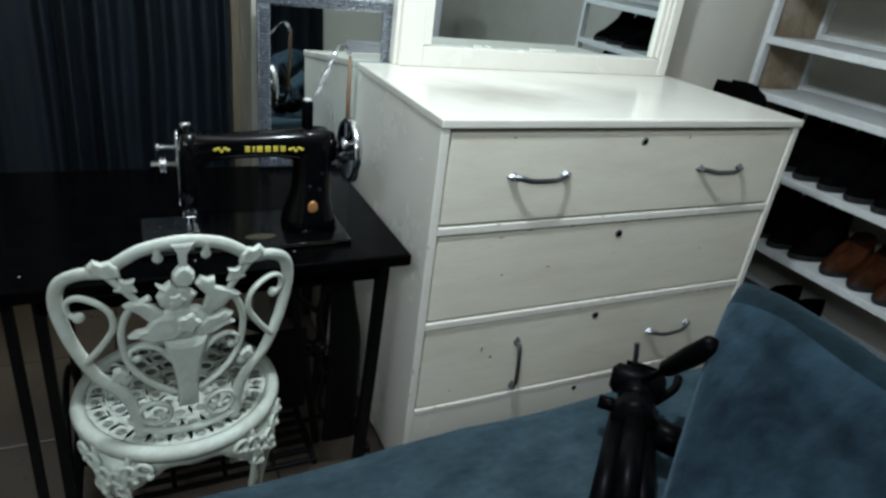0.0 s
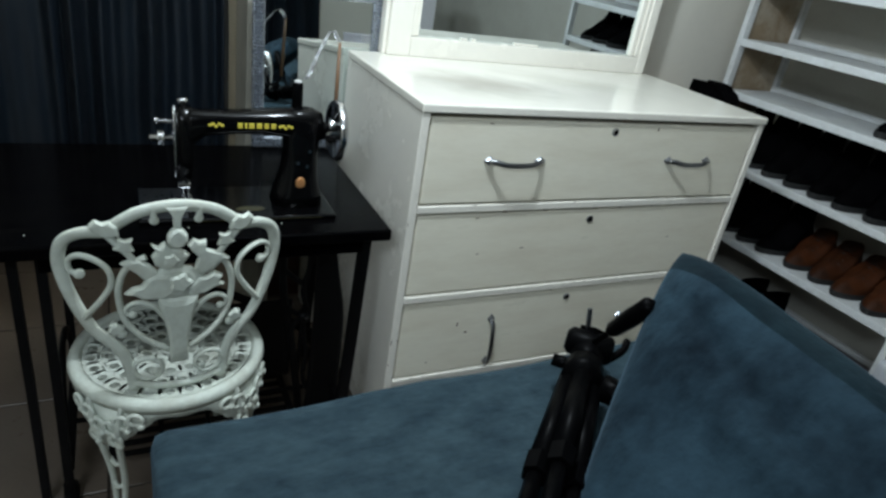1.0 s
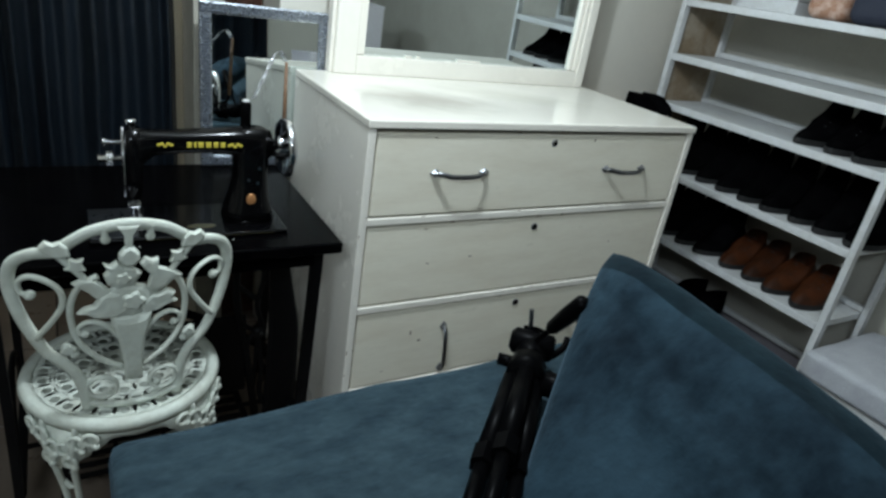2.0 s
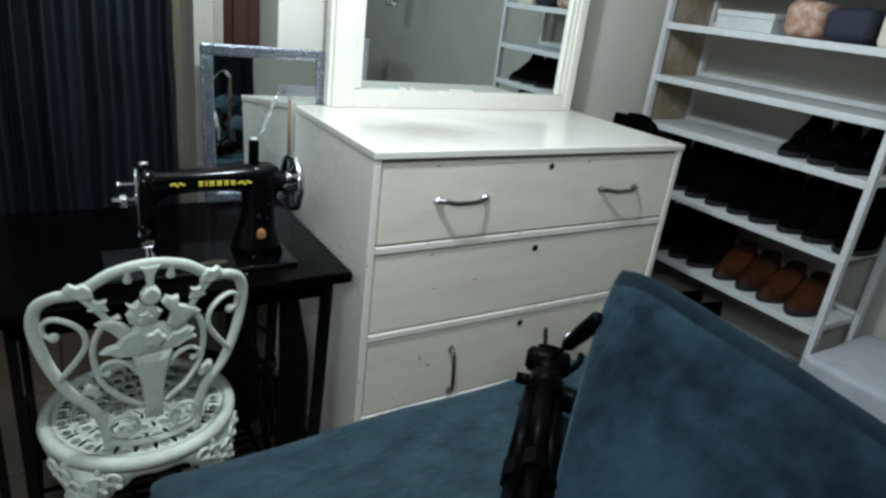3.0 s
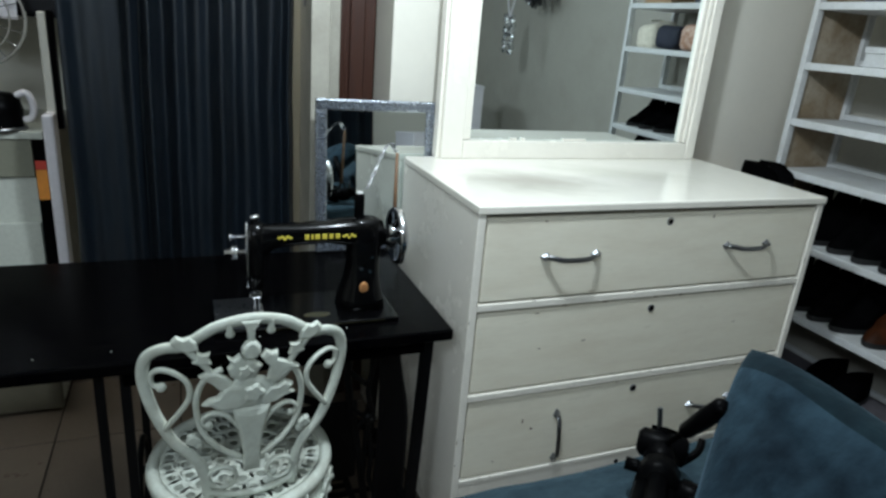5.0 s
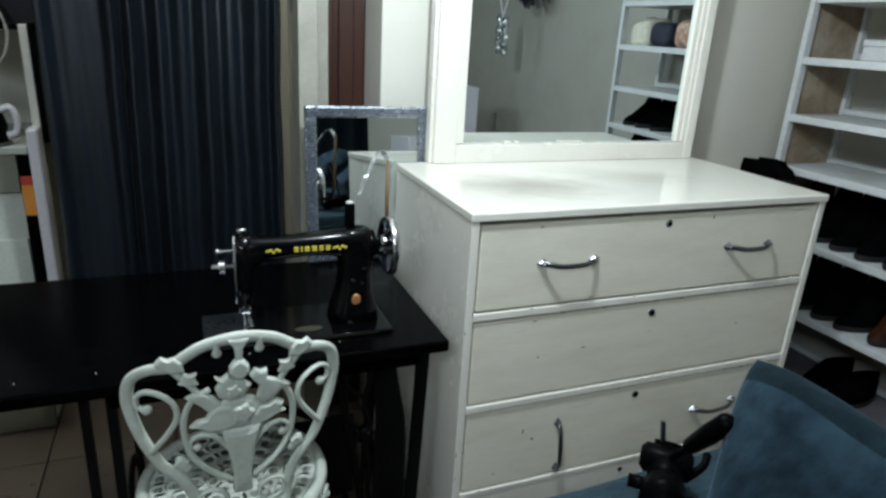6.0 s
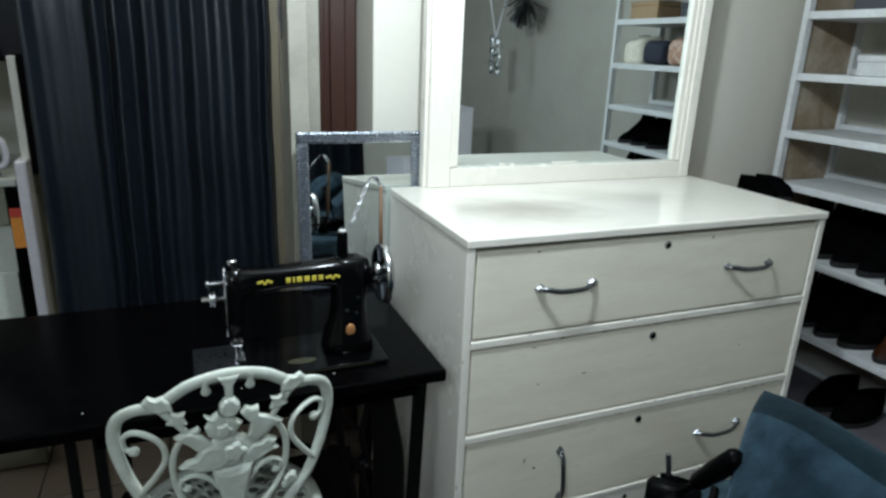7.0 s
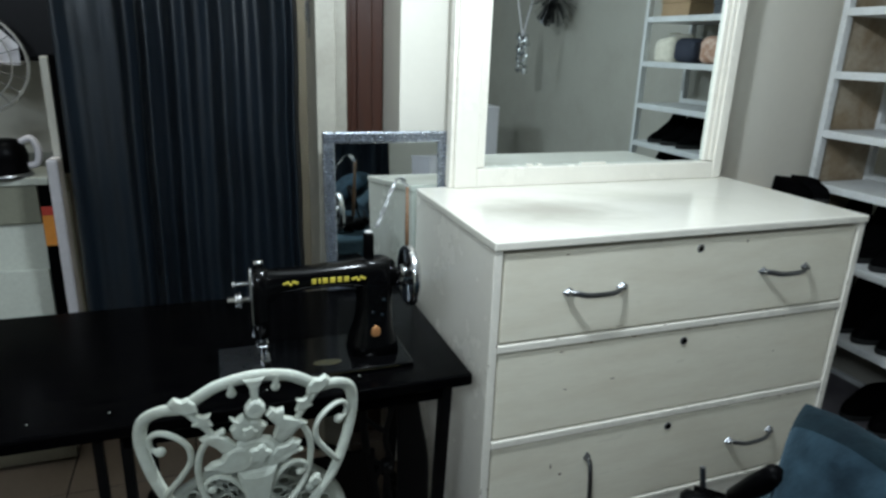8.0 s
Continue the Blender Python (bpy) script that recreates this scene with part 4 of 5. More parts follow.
    plate("bouquet", [(-0.030, 0.312), (0.0, 0.316), (0.026, 0.308), (0.044, 0.286), (0.046, 0.266), (0.038, 0.244), (0.0, 0.236), (-0.038, 0.238), (-0.054, 0.262), (-0.046, 0.292)], 0.0085, back, 0.001, "cast bouquet of flowers")
    plate("rose", [(r * math.cos(a) + 0.004, 0.276 + r * math.sin(a)) for r, a in [(0.022 + 0.004 * math.cos(5 * k / 20 * 2 * math.pi), k / 20 * 2 * math.pi) for k in range(20)]], 0.0145, back, 0.001)
    plate("rose", [(r * math.cos(a) - 0.012, 0.332 + r * math.sin(a)) for r, a in [(0.014 + 0.003 * math.cos(5 * k / 20 * 2 * math.pi), k / 20 * 2 * math.pi) for k in range(20)]], 0.0145, back, 0.001)
    plate("vase", [(-0.040, 0.248), (-0.018, 0.240), (0.018, 0.240), (0.040, 0.248), (0.036, 0.222), (0.028, 0.190), (0.022, 0.156), (0.018, 0.118), (0.018, 0.070), (-0.018, 0.070), (-0.018, 0.118), (-0.022, 0.156), (-0.028, 0.190), (-0.036, 0.222)], 0.013, back, 0.001, "fluted cast vase")
    bar("base_rail", [(-0.10, 0.020), (-0.05, 0.006), (0, 0.002), (0.05, 0.006), (0.10, 0.020)], 0.016, 0.014, back)

    # seat: pierced round plate
    cy, r = 0.158, 0.212
    rim = part("seat_rim", lathe([(r - 0.030, 0.421), (r - 0.012, 0.431), (r, 0.425), (r + 0.004, 0.413), (r - 0.002, 0.397), (r - 0.012, 0.405), (r - 0.030, 0.415), (r - 0.030, 0.421)], 48, pose(0, cy, 0)), CAST, c, "round rim of the seat", True)
    for rad, n, rr in ((0.166, 26, 0.0195), (0.128, 19, 0.020), (0.090, 13, 0.0205), (0.052, 8, 0.018), (0.018, 3, 0.014)):
        for k in range(n):
            a = k / n * 2 * math.pi + 0.13 * n
            pts = [(rad * math.cos(a) + rr * math.cos(b), cy + rad * math.sin(a) + rr * math.sin(b), 0.419) for b in [j / 10 * 2 * math.pi for j in range(10)]]
            ring = part("seat_scroll", sweep(pts, 0.0245, 0.009, n=6, closed=True, up=(0, 0, 1)), CAST, c, "", True)
    for rad in (0.147, 0.109, 0.071):
        part("seat_ring", sweep([(rad * math.cos(b), cy + rad * math.sin(b), 0.419) for b in [j / 36 * 2 * math.pi for j in range(36)]], 0.010, 0.010, n=6, closed=True, up=(0, 0, 1)), CAST, c, "", True)
    # apron plate: a shallow band, drawn down in lobes at the four knees
    bm = bmesh.new()
    lines = []
    for k in range(161):
        a = k / 160 * 2 * math.pi
        off = abs((a - math.pi / 4 + math.pi / 4) % (math.pi / 2) - math.pi / 4)
        near = max(0.0, 1 - off / 0.52)
        low = 0.388 - 0.085 * near ** 0.8 - 0.009 * abs(math.sin(11 * a)) * (0.4 + near)
        lines.append([bm.verts.new((q * math.cos(a), cy + q * math.sin(a), z)) for q, z in ((0.207, 0.412), (0.210 + 0.006 * near, low), (0.203 + 0.006 * near, low), (0.199, 0.412))])
    for p, q in zip(lines, lines[1:]):
        for j in range(4):
            bm.faces.new((p[j], p[(j + 1) % 4], q[(j + 1) % 4], q[j]))
    part("apron", bm, CAST, c, "scalloped cast apron under the seat", True)
    # leafy relief on the knees: petals and small rings standing proud of the plate
    for k in range(4):
        for da, z, rr in ((-0.34, 0.385, 0.015), (-0.20, 0.372, 0.018), (-0.07, 0.350, 0.017), (0.07, 0.350, 0.017), (0.20, 0.372, 0.018), (0.34, 0.385, 0.015), (-0.12, 0.318, 0.014), (0.12, 0.318, 0.014)):
            a = math.pi / 4 + k * math.pi / 2 + da
            o, t = Vector((math.cos(a), math.sin(a), 0)), Vector((-math.sin(a), math.cos(a), 0))
            p = Vector((0, cy, z)) + o * 0.216
            pts = [p + t * (rr * math.cos(b)) + Vector((0, 0, rr * 0.9 * math.sin(b))) for b in [j / 10 * 2 * math.pi for j in range(10)]]
            loop = part("apron_scroll", sweep(pts, 0.011, 0.010, n=6, closed=True, up=o), CAST, c, "", True)
            b = bmesh.new()
            bmesh.ops.create_uvsphere(b, u_segments=8, v_segments=6, radius=0.009)
            bmesh.ops.translate(b, vec=p + t * rr * 0.7 - Vector((0, 0, rr)), verts=b.verts)
            part("knob", b, CAST, loop, "", True)
    # legs: tapered castings with two pierced slots and a leafy knee
    for k in range(4):
        a = math.pi / 4 + k * math.pi / 2
        o = Vector((math.cos(a), math.sin(a), 0))
        t = Vector((-math.sin(a), math.cos(a), 0))
        base = Vector((0, cy, 0))

        def pt(rad, side, z):
            return base + o * rad + t * side + Vector((0, 0, z))
        path = [(0.204, 0.410), (0.212, 0.35), (0.203, 0.28), (0.188, 0.18), (0.190, 0.08), (0.205, 0.015)]
        leg = None
        for s in (-1, 1):
            w = (0.040, 0.034, 0.024, 0.016, 0.011, 0.010)
            pts = spline([pt(q[0], s * w[i], q[1]) for i, q in enumerate(path)], 4)
            o2 = part("leg" if leg is None else "leg_rib", sweep(pts, 0.013, 0.016, n=8, up=o), CAST, c if leg is None else leg, "white cast leg" if leg is None else "", True)
            leg = leg or o2
        for z, w in ((0.37, 0.034), (0.30, 0.026), (0.23, 0.020), (0.16, 0.015), (0.10, 0.012)):
            part("crosspiece", sweep([pt(0.196 if z > 0.25 else 0.190, -w, z), pt(0.200 if z > 0.25 else 0.192, 0, z - 0.012), pt(0.196 if z > 0.25 else 0.190, w, z)], 0.012, n=6), CAST, leg, "", True)
        b = bmesh.new()
        bmesh.ops.create_uvsphere(b, u_segments=10, v_segments=6, radius=0.017)
        bmesh.ops.translate(b, vec=pt(0.207, 0, 0.013), verts=b.verts)
        bmesh.ops.scale(b, vec=(1, 1, 0.75), verts=b.verts)
        part("foot", b, CAST, leg, "", True)
        for s in (-1, 1):
            for dz, dw in ((0.395, 0.05), (0.365, 0.06), (0.335, 0.045)):
                b = bmesh.new()
                bmesh.ops.create_uvsphere(b, u_segments=8, v_segments=6, radius=0.014)
                bmesh.ops.translate(b, vec=pt(0.190, s * dw, dz), verts=b.verts)
                part("knob", b, CAST, leg, "", True)
    return c


cast_chair()


# ---- shoes ----
def shoe_meshes(length, height, mat, name):
    """Shoe along +x (toe), shaft height from the sole."""
    L, w = length, 0.046
    sole = bmesh.new()
    up = bmesh.new()
    out = []
    n = 26
    for j in range(n):
        t = 2 * math.pi * j / n
        x = L / 2 * math.cos(t)
        k = 0.82 + 0.18 * math.cos(t + 0.2) - 0.10 * math.cos(2 * t)
        out.append((x, w * k * math.sin(t) * (1 + 0.25 * abs(math.sin(t)))))
    lo = [sole.verts.new((x, y, 0.0)) for x, y in out]
    mid = [sole.verts.new((x * 1.02, y * 1.06, 0.008)) for x, y in out]
    hi = [sole.verts.new((x * 1.01, y * 1.03, 0.020)) for x, y in out]
    for a, b in ((lo, mid), (mid, hi)):
        for j in range(n):
            sole.faces.new((a[j], a[(j + 1) % n], b[(j + 1) % n], b[j]))
    sole.faces.new(lo)
    sole.faces.new(hi)
    rings = []
    for s in range(9):
        f = s / 8
        ring = []
        for x, y in out:
            u = (x / (L / 2) + 1) / 2
            top = height if u < 0.42 else height + (0.062 - height) * min(1, (u - 0.42) / 0.25)
            top = top if u < 0.67 else 0.062 - 0.016 * (u - 0.67) / 0.33
            shrink = 1 - 0.16 * f ** 2 - (0.45 if u > 0.6 else 0.12) * f ** 4
            xs = x
            if height > 0.1:
                heel = -L * 0.24
                pull_in = min(1, max(0, (f * top - 0.06) / 0.05))
                xs = x + (heel + (x - heel) * 0.44 - x) * pull_in if u < 0.67 else x - 0.02 * f
            ring.append(up.verts.new((xs * (1 - 0.06 * f ** 2), y * shrink, 0.018 + (top - 0.018) * f + 0.003 * noise.noise((x * 30, y * 30, f * 4 + L)))))
        rings.append(ring)
    for a, b in zip(rings, rings[1:]):
        for j in range(n):
            up.faces.new((a[j], a[(j + 1) % n], b[(j + 1) % n], b[j]))
    up.faces.new(rings[-1])
    a, b = mesh_of("upper", up, mat, True), mesh_of("sole", sole, SOLE)
    return a, b


SOLE = material("rubber_sole", (0.004, 0.004, 0.0038), 0.8)
KINDS = {"boot": shoe_meshes(0.275, 0.224, SHOE, "boot"), "low_boot": shoe_meshes(0.27, 0.150, SHOE, "low"), "shoe": shoe_meshes(0.28, 0.095, SHOE, "shoe"), "tan_boot": shoe_meshes(0.27, 0.13, TAN, "tan"), "flat": shoe_meshes(0.255, 0.07, SHOE, "flat")}
TEXT = {"low_boot": ("boot", "low black suede boot on a white shelf"), "boot": ("boot", "black suede ankle boot on a white shelf"), "shoe": ("shoe", "black suede shoe on a white shelf"), "tan_boot": ("boot", "tan leather boot with dark laces on a white shelf"), "flat": ("shoe", "flat black shoe among other shoes")}


def shoe(kind, m):
    name, label = TEXT[kind]
    ob = thing(name, label, "shoe", group="shoes on the shelves")
    ob.matrix_basis = m
    for n, me in zip(("upper", "sole"), KINDS[kind]):
        o = new(n, me)
        o.parent = ob
    if kind in ("tan_boot", "boot", "low_boot"):
        for k in range(4):
            b = sweep([(0.035 - k * 0.018, -0.018, 0.066 + k * 0.013), (0.036 - k * 0.018, 0, 0.073 + k * 0.013), (0.035 - k * 0.018, 0.018, 0.066 + k * 0.013)], 0.005, n=5)
            part("lace", b, SOLE, ob)
    return ob


def row(kind, z, ys, x=1.64, turn=180, jitter=4):
    for y in ys:
        shoe(kind, pose(x + random.uniform(-0.012, 0.012), y, z + 0.0005, 0, 0, turn + random.uniform(-jitter, jitter)))


row("boot", 0.777, [0.42 - 0.104 * k for k in range(9)], 1.645)
row("boot", 0.509, [0.42, 0.315, 0.21, 0.105], 1.645)
row("tan_boot", 0.509, [-0.01, -0.115, -0.22, -0.325], 1.645)
row("shoe", 0.23, [0.17, 0.06], 1.64)
row("low_boot", 1.034, [-0.13, -0.235, -0.34], 1.645)


# a carton between chest and shelves carries one more pair
for x in (1.378, 1.458):
    shoe("flat", pose(x, 0.462, 0.9705, 0, 0, -90) @ Matrix.Diagonal((0.68, 0.92, 1.15, 1)))

# ---- other things on the shelves ----
PATTERN = material("brown_patterned_cloth", (0.30, 0.16, 0.10), 0.8, dark=(0.62, 0.48, 0.40), scale=38, amount=1.0, bump=0.2)
NAVY = material("navy_cloth", (0.012, 0.016, 0.030), 0.8, bump=0.3, grain=200)
FUR = material("cream_fleece", (0.62, 0.58, 0.48), 1.0, dark=(0.45, 0.41, 0.33), scale=30, amount=0.7, bump=0.9, grain=90)
CARD = material("brown_cardboard", (0.30, 0.20, 0.11), 0.85, dark=(0.22, 0.14, 0.07), scale=8, amount=0.6)
GREYCARD = material("dark_grey_cloth", (0.05, 0.055, 0.06), 0.8, bump=0.3, grain=200)


def carton(name, label, x0, y0, z0, x1, y1, z1, mat, category="box"):
    o = thing(name, label, category, (0, 0, 0))
    part("body", box(x0, y0, z0, x1, y1, z1 - 0.022, 0.003), mat, o)
    part("lid", box(x0 - 0.003, y0 - 0.003, z1 - 0.0215, x1 + 0.003, y1 + 0.003, z1, 0.003), mat, o)
    return o


carton("shoe_box", "white cardboard shoe box on the shelf", 1.60, 0.10, 1.4265, 1.76, 0.34, 1.495, SHELF)
carton("shoe_box", "dark grey cloth covered box on the shelf", 1.55, -0.05, 1.6345, 1.76, 0.36, 1.70, GREYCARD)


def soft_bag(name, label, x0, y0, z0, x1, y1, z1, mat, wob, seed):
    o = thing(name, label, "bag")
    part("body", softbox(x0, y0, z0 - 0.004, x1, y1, z1, 0.035, wob, seed, 10), mat, o, "", True)
    part("seam", sweep([(x0 + 0.03, (y0 + y1) / 2, z1 - 0.004), ((x0 + x1) / 2, (y0 + y1) / 2, z1 + 0.002), (x1 - 0.03, (y0 + y1) / 2, z1 - 0.004)], 0.008), mat, o)
    return o


carton("storage_carton", "brown cardboard carton between chest and shelves", 1.275, 0.41, 0.0005, 1.498, 0.695, 0.970, CARD)
soft_bag("handbag", "brown patterned cloth handbag on the shelf", 1.54, -0.105, 1.4265, 1.70, 0.035, 1.54, PATTERN, 0.012, 2)
soft_bag("handbag", "navy blue cloth bag on the shelf", 1.53, -0.27, 1.4265, 1.70, -0.115, 1.53, NAVY, 0.015, 5)
soft_bag("fur_hat", "cream fleece hat on the shelf", 1.54, -0.43, 1.4265, 1.70, -0.285, 1.56, FUR, 0.03, 8)
carton("shoe_box", "brown cardboard box on the shelf", 1.56, -0.42, 1.6345, 1.74, -0.22, 1.72, CARD)


# ---- low bench with a white towel beside the shelves ----
def bench():
    b = thing("low_bench", "low bench with a greyish white towelling cover beside the shelves", "bench")
    part("cover", softbox(1.40, -1.45, 0.36, 1.83, -0.475, 0.455, 0.02, 0.008, 4, 18), CLOTH, b, "crumpled greyish towelling cover", True)
    part("apron", box(1.42, -1.43, 0.28, 1.81, -0.49, 0.359, 0.004), SHELF, b)
    for x in (1.43, 1.77):
        for y in (-1.42, -0.53):
            part("leg", box(x, y, 0, x + 0.035, y + 0.035, 0.2795, 0.003), SHELF, b)
    return b


bench()


# ---- folded tripod lying on the daybed ----
def tripod():
    t = thing("tripod", "folded black camera tripod with pan handle lying on the daybed", "tripod")
    a, b = Vector((0.099, -0.612, 0.776)), Vector((-0.253, -0.975, 0.758))
    d = (b - a).normalized()
    s = d.cross(Vector((0, 0, 1))).normalized()
    up = s.cross(d)
    part("column", sweep([a, a + d * 0.16], 0.026, n=12), BLACK, t, "", True)
    for k, (x, z) in enumerate(((0.027, -0.004), (-0.027, -0.004), (0.0, 0.026))):
        o = s * x + up * z
        leg = part("leg", sweep([a + d * 0.07 + o * 0.7, a + d * 0.30 + o], 0.033, n=8), BLACK, t, "", True)
        part("leg_section", sweep([a + d * 0.29 + o, a + d * 0.47 + o], 0.024, n=8), BLACK, leg, "", True)
        part("leg_clamp", sweep([a + d * 0.285 + o, a + d * 0.32 + o], 0.040, n=6), BLACK, leg)
        part("rubber_foot", sweep([a + d * 0.468 + o, a + d * 0.492 + o], 0.024, n=8), BLACK, leg, "", True)
    part("collar", sweep([a + d * 0.055, a + d * 0.095], 0.085, 0.070, n=10), BLACK, t, "", True)
    part("clamp_knob", sweep([a + d * 0.05 + s * 0.02, a + d * 0.05 + s * 0.055], 0.022, n=10), BLACK, t, "", True)
    part("pan_knob", sweep([a + d * 0.085 - s * 0.03, a + d * 0.085 - s * 0.036, a + d * 0.09 - s * 0.068, a + d * 0.09 - s * 0.074], 0.046, n=12, taper=[0.7, 1, 1, 0.8]), BLACK, t, "round black knob", True)
    head = part("head", sweep([a + d * 0.040, a + d * 0.030, a, a - d * 0.018], 0.064, 0.058, n=14, taper=[0.75, 1, 1, 0.8]), BLACK, t, "", True)
    part("tilt_block", sweep([a - d * 0.01 + up * 0.01 - s * 0.040, a - d * 0.01 + up * 0.01 - s * 0.034, a - d * 0.01 + up * 0.01 + s * 0.036, a - d * 0.01 + up * 0.01 + s * 0.044], 0.052, n=14, taper=[0.7, 1, 0.95, 0.6]), BLACK, head, "", True)
    part("tilt_lever", sweep(spline([a + d * 0.01 - s * 0.03, a - d * 0.02 - s * 0.055 + up * 0.012, a - d * 0.045 - s * 0.060 + up * 0.02], 5), 0.014, n=8), BLACK, head, "", True)
    part("plate", sweep([a - d * 0.03 + up * 0.015, a - d * 0.040 + up * 0.028], 0.046, 0.040, n=4, square=True), BLACK, head)
    part("plate_screw", sweep([a - d * 0.03 + up * 0.03 + s * 0.012, a - d * 0.036 + up * 0.068 + s * 0.018], 0.009, n=8), DULL_CHROME, head)
    g0, g1 = a + up * 0.02, Vector((0.070, -0.735, 0.957))
    h = part("pan_handle", sweep([g0, g0.lerp(g1, 0.5)], 0.010, n=8), BLACK, t)
    part("grip", sweep([g0.lerp(g1, 0.36), g0.lerp(g1, 0.42), g0.lerp(g1, 0.7), g0.lerp(g1, 0.96), g1], 0.031, n=12, taper=[0.6, 0.85, 1, 0.95, 0.55]), BLACK, h, "ribbed black rubber grip", True)
    return t


tripod()


# ---- next room through the doorway ----
def kitchen_cabinet():
    k = thing("kitchen_cabinet", "two-tone grey cabinet with an open white door in the next room", "cabinet")
    part("body", box(-2.0, 1.075, 0.03, -1.101, 1.55, 0.875, 0.003), CABGREY, k)
    part("drawer_front", box(-1.99, 1.045, 0.012, -1.104, 1.0745, 0.46, 0.003), BEIGE, k, "lower drawer front, coloured dim beige for its shade")
    part("drawer_front", box(-1.99, 1.06, 0.475, -1.104, 1.0745, 0.72, 0.003), CABGREY, k)
    part("upper_front", box(-1.99, 1.06, 0.876, -1.102, 1.55, 1.0, 0.003), OLIVE, k, "olive band under the worktop")
    part("worktop", box(-2.0, 1.05, 1.0005, -1.066, 1.56, 1.025, 0.004), CABGREY, k)
    # no real stile: a black box drawn for the shade in the gap
    part("stile", box(-1.100, 1.06, 0.36, -1.064, 1.10, 1.0, 0.003), BLACK, k, "dark shadow gap beside the door")
    part("door", box(-1.059, 1.02, 0.40, -1.026, 1.10, 1.085, 0.008, 3), WHITE, k, "white open door seen on its edge")
    part("sticker", box(-1.098, 1.0575, 0.80, -1.066, 1.0598, 0.90), ORANGE, k, "orange and red sticker")
    part("sticker", box(-1.098, 1.0575, 0.901, -1.066, 1.0598, 0.93), REDP, k, "red edge of the sticker")
    part("upright", box(-1.052, 1.101, 1.026, -1.028, 1.14, 1.39, 0.004), WALL, k, "beige upright behind the worktop")
    part("upright_edge", box(-1.0275, 1.104, 1.026, -1.010, 1.14, 1.395, 0.003), BLACK, k, "dark trim along the upright")
    for x in (-1.96, -1.16):
        part("foot", box(x, 1.10, 0, x + 0.04, 1.14, 0.0295), BLACK, k)
    return k


ORANGE = material("orange_paper", (0.75, 0.28, 0.04), 0.6)
REDP = material("red_paper", (0.55, 0.05, 0.03), 0.6)
kitchen_cabinet()


def table_fan():
    f = thing("table_fan", "white table fan with wire cage on the cabinet", "fan", (-1.235, 1.16, 1.0255))
    part("base", lathe([(0, 0), (0.09, 0), (0.085, 0.02), (0.02, 0.035), (0.014, 0.16), (0, 0.16)], 24), WHITE, f, "", True)
    part("motor", lathe([(0, -0.02), (0.035, -0.02), (0.05, 0.02), (0.045, 0.10), (0, 0.11)], 20, pose(0, 0.0, 0.34, -90)), WHITE, f, "", True)
    part("neck", sweep([(0, 0.02, 0.15), (0, 0.03, 0.33)], 0.03, n=10), WHITE, f)
    for r in (0.15, 0.115, 0.08, 0.045):
        part("cage_ring", sweep([(r * math.cos(a), -0.075 if r < 0.15 else -0.04, 0.34 + r * math.sin(a)) for a in [k / 32 * 2 * math.pi for k in range(32)]], 0.005 if r < 0.15 else 0.012, n=6, closed=True, up=(0, 1, 0)), CHROME, f)
    for k in range(20):
        a = k / 20 * 2 * math.pi
        part("cage_wire", sweep([(0.03 * math.cos(a), -0.076, 0.34 + 0.03 * math.sin(a)), (0.15 * math.cos(a), -0.042, 0.34 + 0.15 * math.sin(a))], 0.0028, n=5), CHROME, f)
    part("cage_cap", lathe([(0, 0), (0.032, 0), (0.028, 0.008), (0, 0.01)], 18, pose(0, -0.074, 0.34, 90)), WHITE, f, "", True)
    for k in range(3):
        a = k / 3 * 2 * math.pi + 0.3
        b = bmesh.new()
        v = [b.verts.new((rr * math.cos(a + da), -0.035 + 0.03 * da, 0.34 + rr * math.sin(a + da))) for rr, da in ((0.03, -0.3), (0.13, -0.35), (0.14, 0.1), (0.13, 0.55), (0.03, 0.3))]
        b.faces.new(v)
        bmesh.ops.solidify(b, geom=b.faces[:], thickness=0.003)
        part("blade", b, WHITE, f)
    return f


table_fan()


def kettle():
    k = thing("kettle", "black electric kettle with a white handle on the cabinet", "kettle", (-1.19, 1.10, 1.0255))
    part("body", lathe([(0, 0), (0.068, 0), (0.07, 0.012), (0.066, 0.02), (0.072, 0.06), (0.062, 0.10), (0.045, 0.112), (0, 0.115)], 28), BLACK, k, "", True)
    part("base", lathe([(0, -0.0), (0.078, 0.0), (0.076, 0.010), (0, 0.0102)], 28), DULL_CHROME, k, "", True)
    part("handle", sweep(spline([(0.055, 0, 0.105), (0.085, 0, 0.115), (0.10, 0, 0.08), (0.094, 0, 0.04), (0.07, 0, 0.03)], 6), 0.022, 0.028, n=8), WHITE, k, "white handle", True)
    part("spout", sweep([(-0.05, 0, 0.075), (-0.095, 0, 0.108)], 0.03, n=8, taper=[1, 0.6]), BLACK, k, "", True)
    return k


kettle()

DARKCUP = material("dark_wall_cupboard", (0.006, 0.006, 0.008), 0.4, spec=0.15)


def wall_cupboard():
    w = thing("wall_cupboard", "dark wall cupboard over the kitchen cabinet", "cupboard")
    part("body", box(-2.2, 1.20, 1.37, -0.80, 1.55, 2.3, 0.004), DARKCUP, w)
    for x in (-2.19, -1.72, -1.25):
        part("door", box(x, 1.18, 1.38, x + 0.44, 1.1995, 2.29, 0.003), DARKCUP, w)
    return w


wall_cupboard()
structure("wall_kitchen_back", box(-3.2, 1.57, 0, 0.35, 1.66, 2.6), WALL, "cream painted kitchen wall")

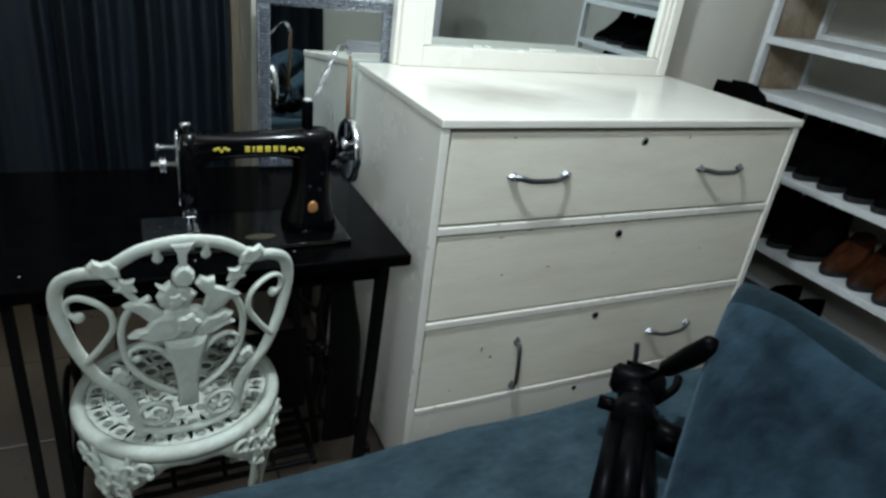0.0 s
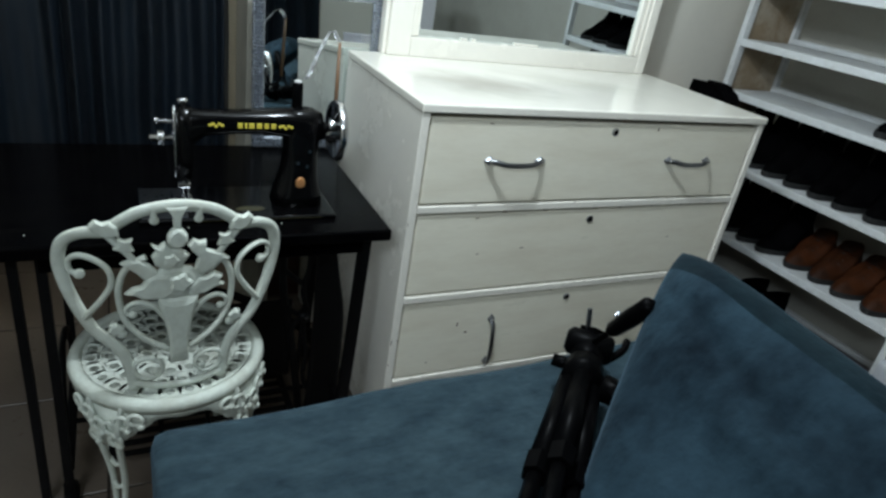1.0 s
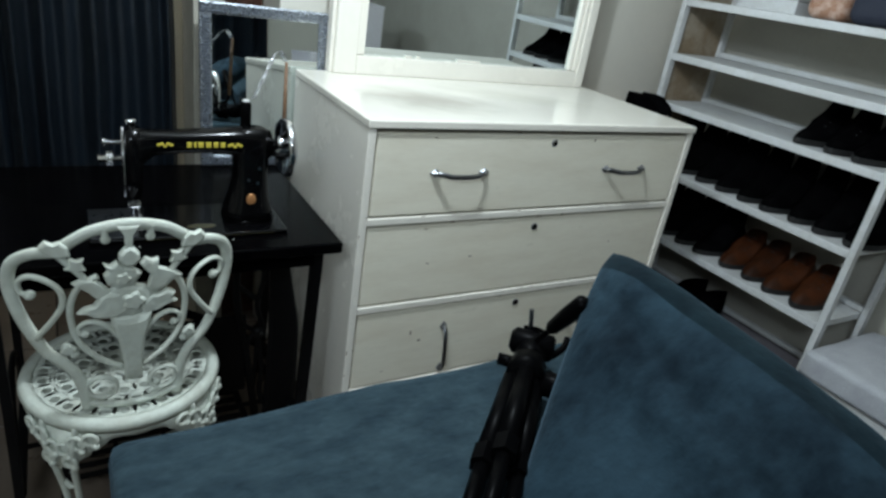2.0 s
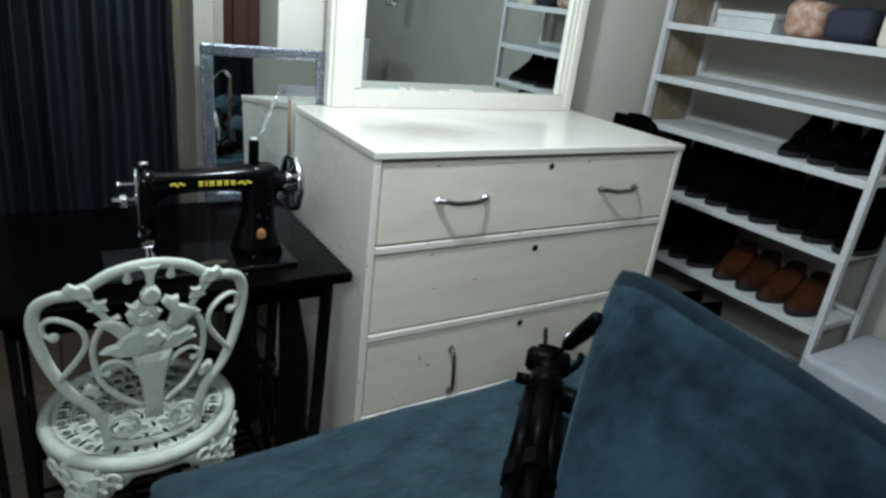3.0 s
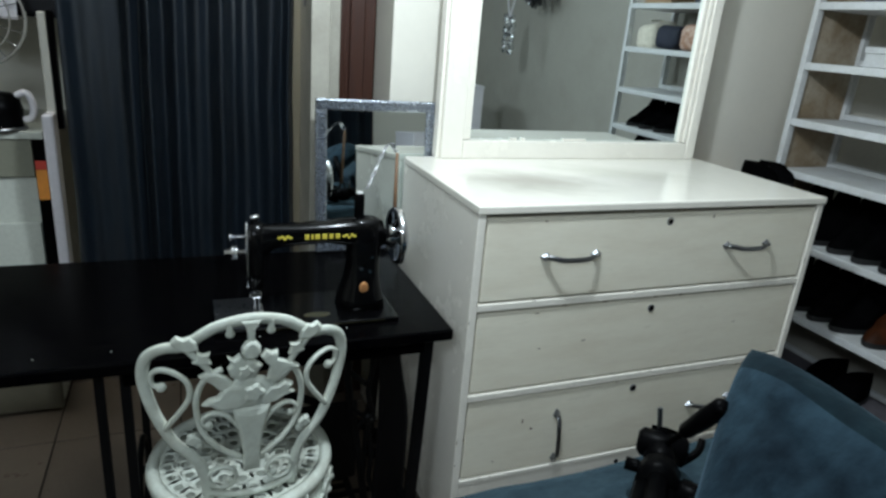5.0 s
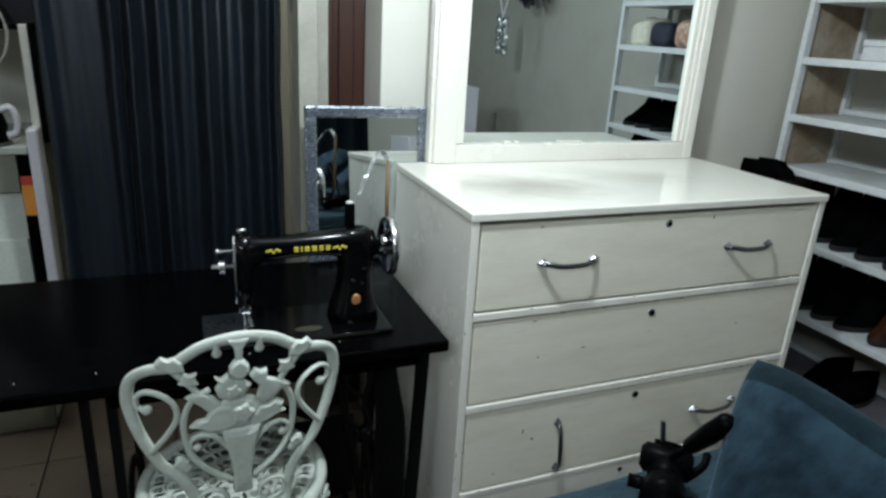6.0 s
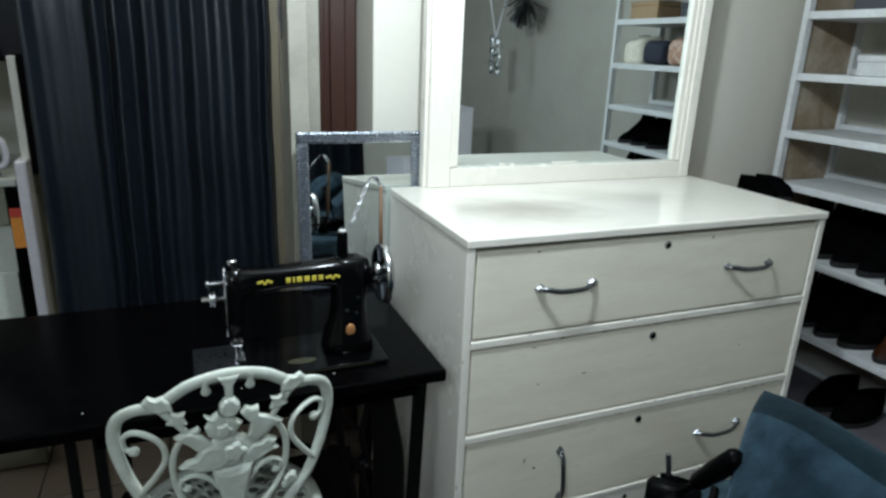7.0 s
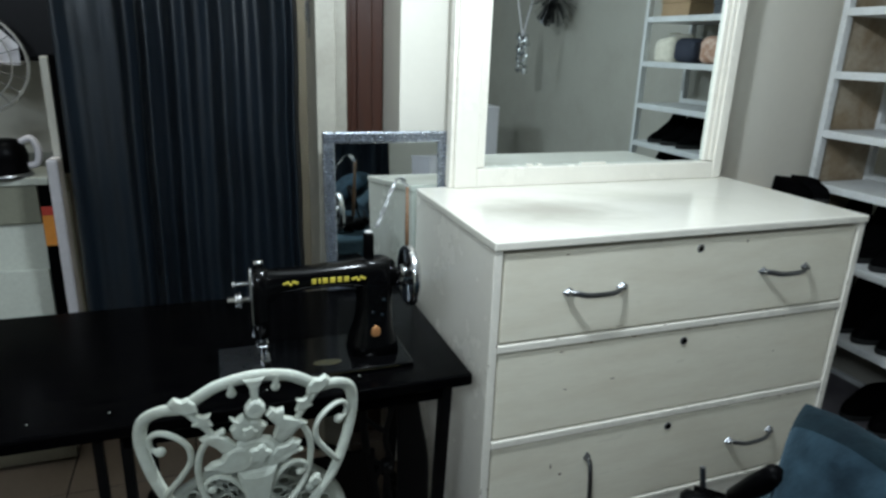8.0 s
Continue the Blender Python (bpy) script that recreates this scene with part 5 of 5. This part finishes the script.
# ---- behind the camera, seen in the mirrors ----
def south_curtain():
    bm = bmesh.new()
    rows = []
    for i in range(121):
        u = i / 120
        x = -1.1 + 2.08 * u
        y = -3.33 + 0.03 * math.sin(2 * math.pi * 13 * u + math.sin(9 * u))
        rows.append((bm.verts.new((x, y, 0.05)), bm.verts.new((x, y, 2.3))))
    for a, c in zip(rows, rows[1:]):
        bm.faces.new((a[0], c[0], c[1], a[1]))
    bmesh.ops.solidify(bm, geom=bm.faces[:], thickness=0.003)
    o = thing("curtain", "dark blue-grey curtain along the far wall", "curtain")
    part("drape", bm, CURTAIN, o, "", True)
    part("rod", sweep([(-1.2, -3.33, 2.31), (1.05, -3.33, 2.31)], 0.02), DULL_CHROME, o)
    return o


south_curtain()
carton("white_cupboard", "white low cupboard standing against the wall", 0.95, -2.5, 0.0005, 1.474, -2.05, 1.05, WHITE, "cupboard")


def foil_garland():
    g = thing("foil_garland", "silver foil garland hanging on two white ribbons", "party decoration")
    x, y = 1.55, -1.90
    for dx in (-0.09, 0.10):
        part("hanging_ribbon", sweep([(x + dx * 1.5, y, 2.599), (x + dx, y, 1.95), (x, y, 1.55)], 0.012, 0.004, n=4), WHITE, g, "white ribbon")
    for i in range(10):
        z = 1.315 + 0.026 * i
        for dx in (-0.022, 0.026):
            b = bmesh.new()
            bmesh.ops.create_icosphere(b, subdivisions=1, radius=0.027 - 0.006 * (dx < 0))
            for v in b.verts:
                v.co += Vector((random.uniform(-1, 1), random.uniform(-1, 1), random.uniform(-1, 1))) * 0.005
            bmesh.ops.translate(b, vec=(x + dx + 0.006 * math.sin(i * 2), y, z + (0.01 if dx < 0 else 0)), verts=b.verts)
            part("foil_knot", b, FOIL, g)
    return g


def foil_pompom():
    g = thing("foil_pompom", "dark silver foil fringe pompom hanging from a cord", "party decoration")
    c = Vector((1.695, -1.75, 1.80))
    part("cord", sweep([c, (c.x, c.y, 2.599)], 0.004, n=5), WHITE, g)
    random.seed(4)
    for k in range(150):
        d = Vector((random.gauss(0, 1), random.gauss(0, 1), random.gauss(0, 1) - 0.4)).normalized()
        s = d.cross(Vector((0.3, 0.5, 1))).normalized() * 0.006
        b = bmesh.new()
        e = c + d * 0.16 + Vector((0, 0, -0.03))
        v = [b.verts.new(q) for q in (c - s * 0.4, c + s * 0.4, c + d * 0.08 + s, e + s, e - s, c + d * 0.08 - s)]
        b.faces.new((v[0], v[1], v[2], v[5]))
        b.faces.new((v[5], v[2], v[3], v[4]))
        bmesh.ops.solidify(b, geom=b.faces[:], thickness=0.0008)
        part("foil_strip", b, DULL_CHROME, g)
    return g


foil_garland()
foil_pompom()


# ---- light fittings ----
GLOW = plain("lit_glass", (0.95, 1.0, 0.95), 0.4, 0, 3.0)


def light_fittings():
    b = thing("ceiling_lamp", "bare bulb hanging on a cord from the ceiling", "lamp", (-0.16, -0.30, 0))
    part("cord", sweep([(0, 0, 2.599), (0, 0, 2.25)], 0.006, n=6), WHITE, b)
    part("socket", lathe([(0, 2.22), (0.018, 2.22), (0.018, 2.25), (0, 2.255)], 14), WHITE, b, "", True)
    t = thing("tube_lamp", "white fluorescent tube fitting under the ceiling", "lamp", (-1.70, -2.35, 0))
    part("housing", box(-0.62, -0.03, 2.545, 0.62, 0.03, 2.599, 0.004), WHITE, t)
    part("tube", sweep([(-0.6, 0, 2.53), (0.6, 0, 2.53)], 0.026, n=12), GLOW, t, "glowing tube", True)


light_fittings()


# ---- floor tiles ----
tile = mesh_of("tile", box(-0.197, -0.197, -0.006, 0.197, 0.197, 0.0, 0.0015, 1), TILE)
floor_ob = bpy.data.objects["floor"]
for i in range(-5, 5):
    for j in range(-3, 9):
        x, y = 0.10 + 0.4 * i - 0.2, 0.65 + 0.4 * (j - 2)
        if -2.1 < x < 0.2 and -0.3 < y < 2.9:
            o = new("tile", tile)
            o.location = (x - 0.006, y, 0)
            o.parent = floor_ob
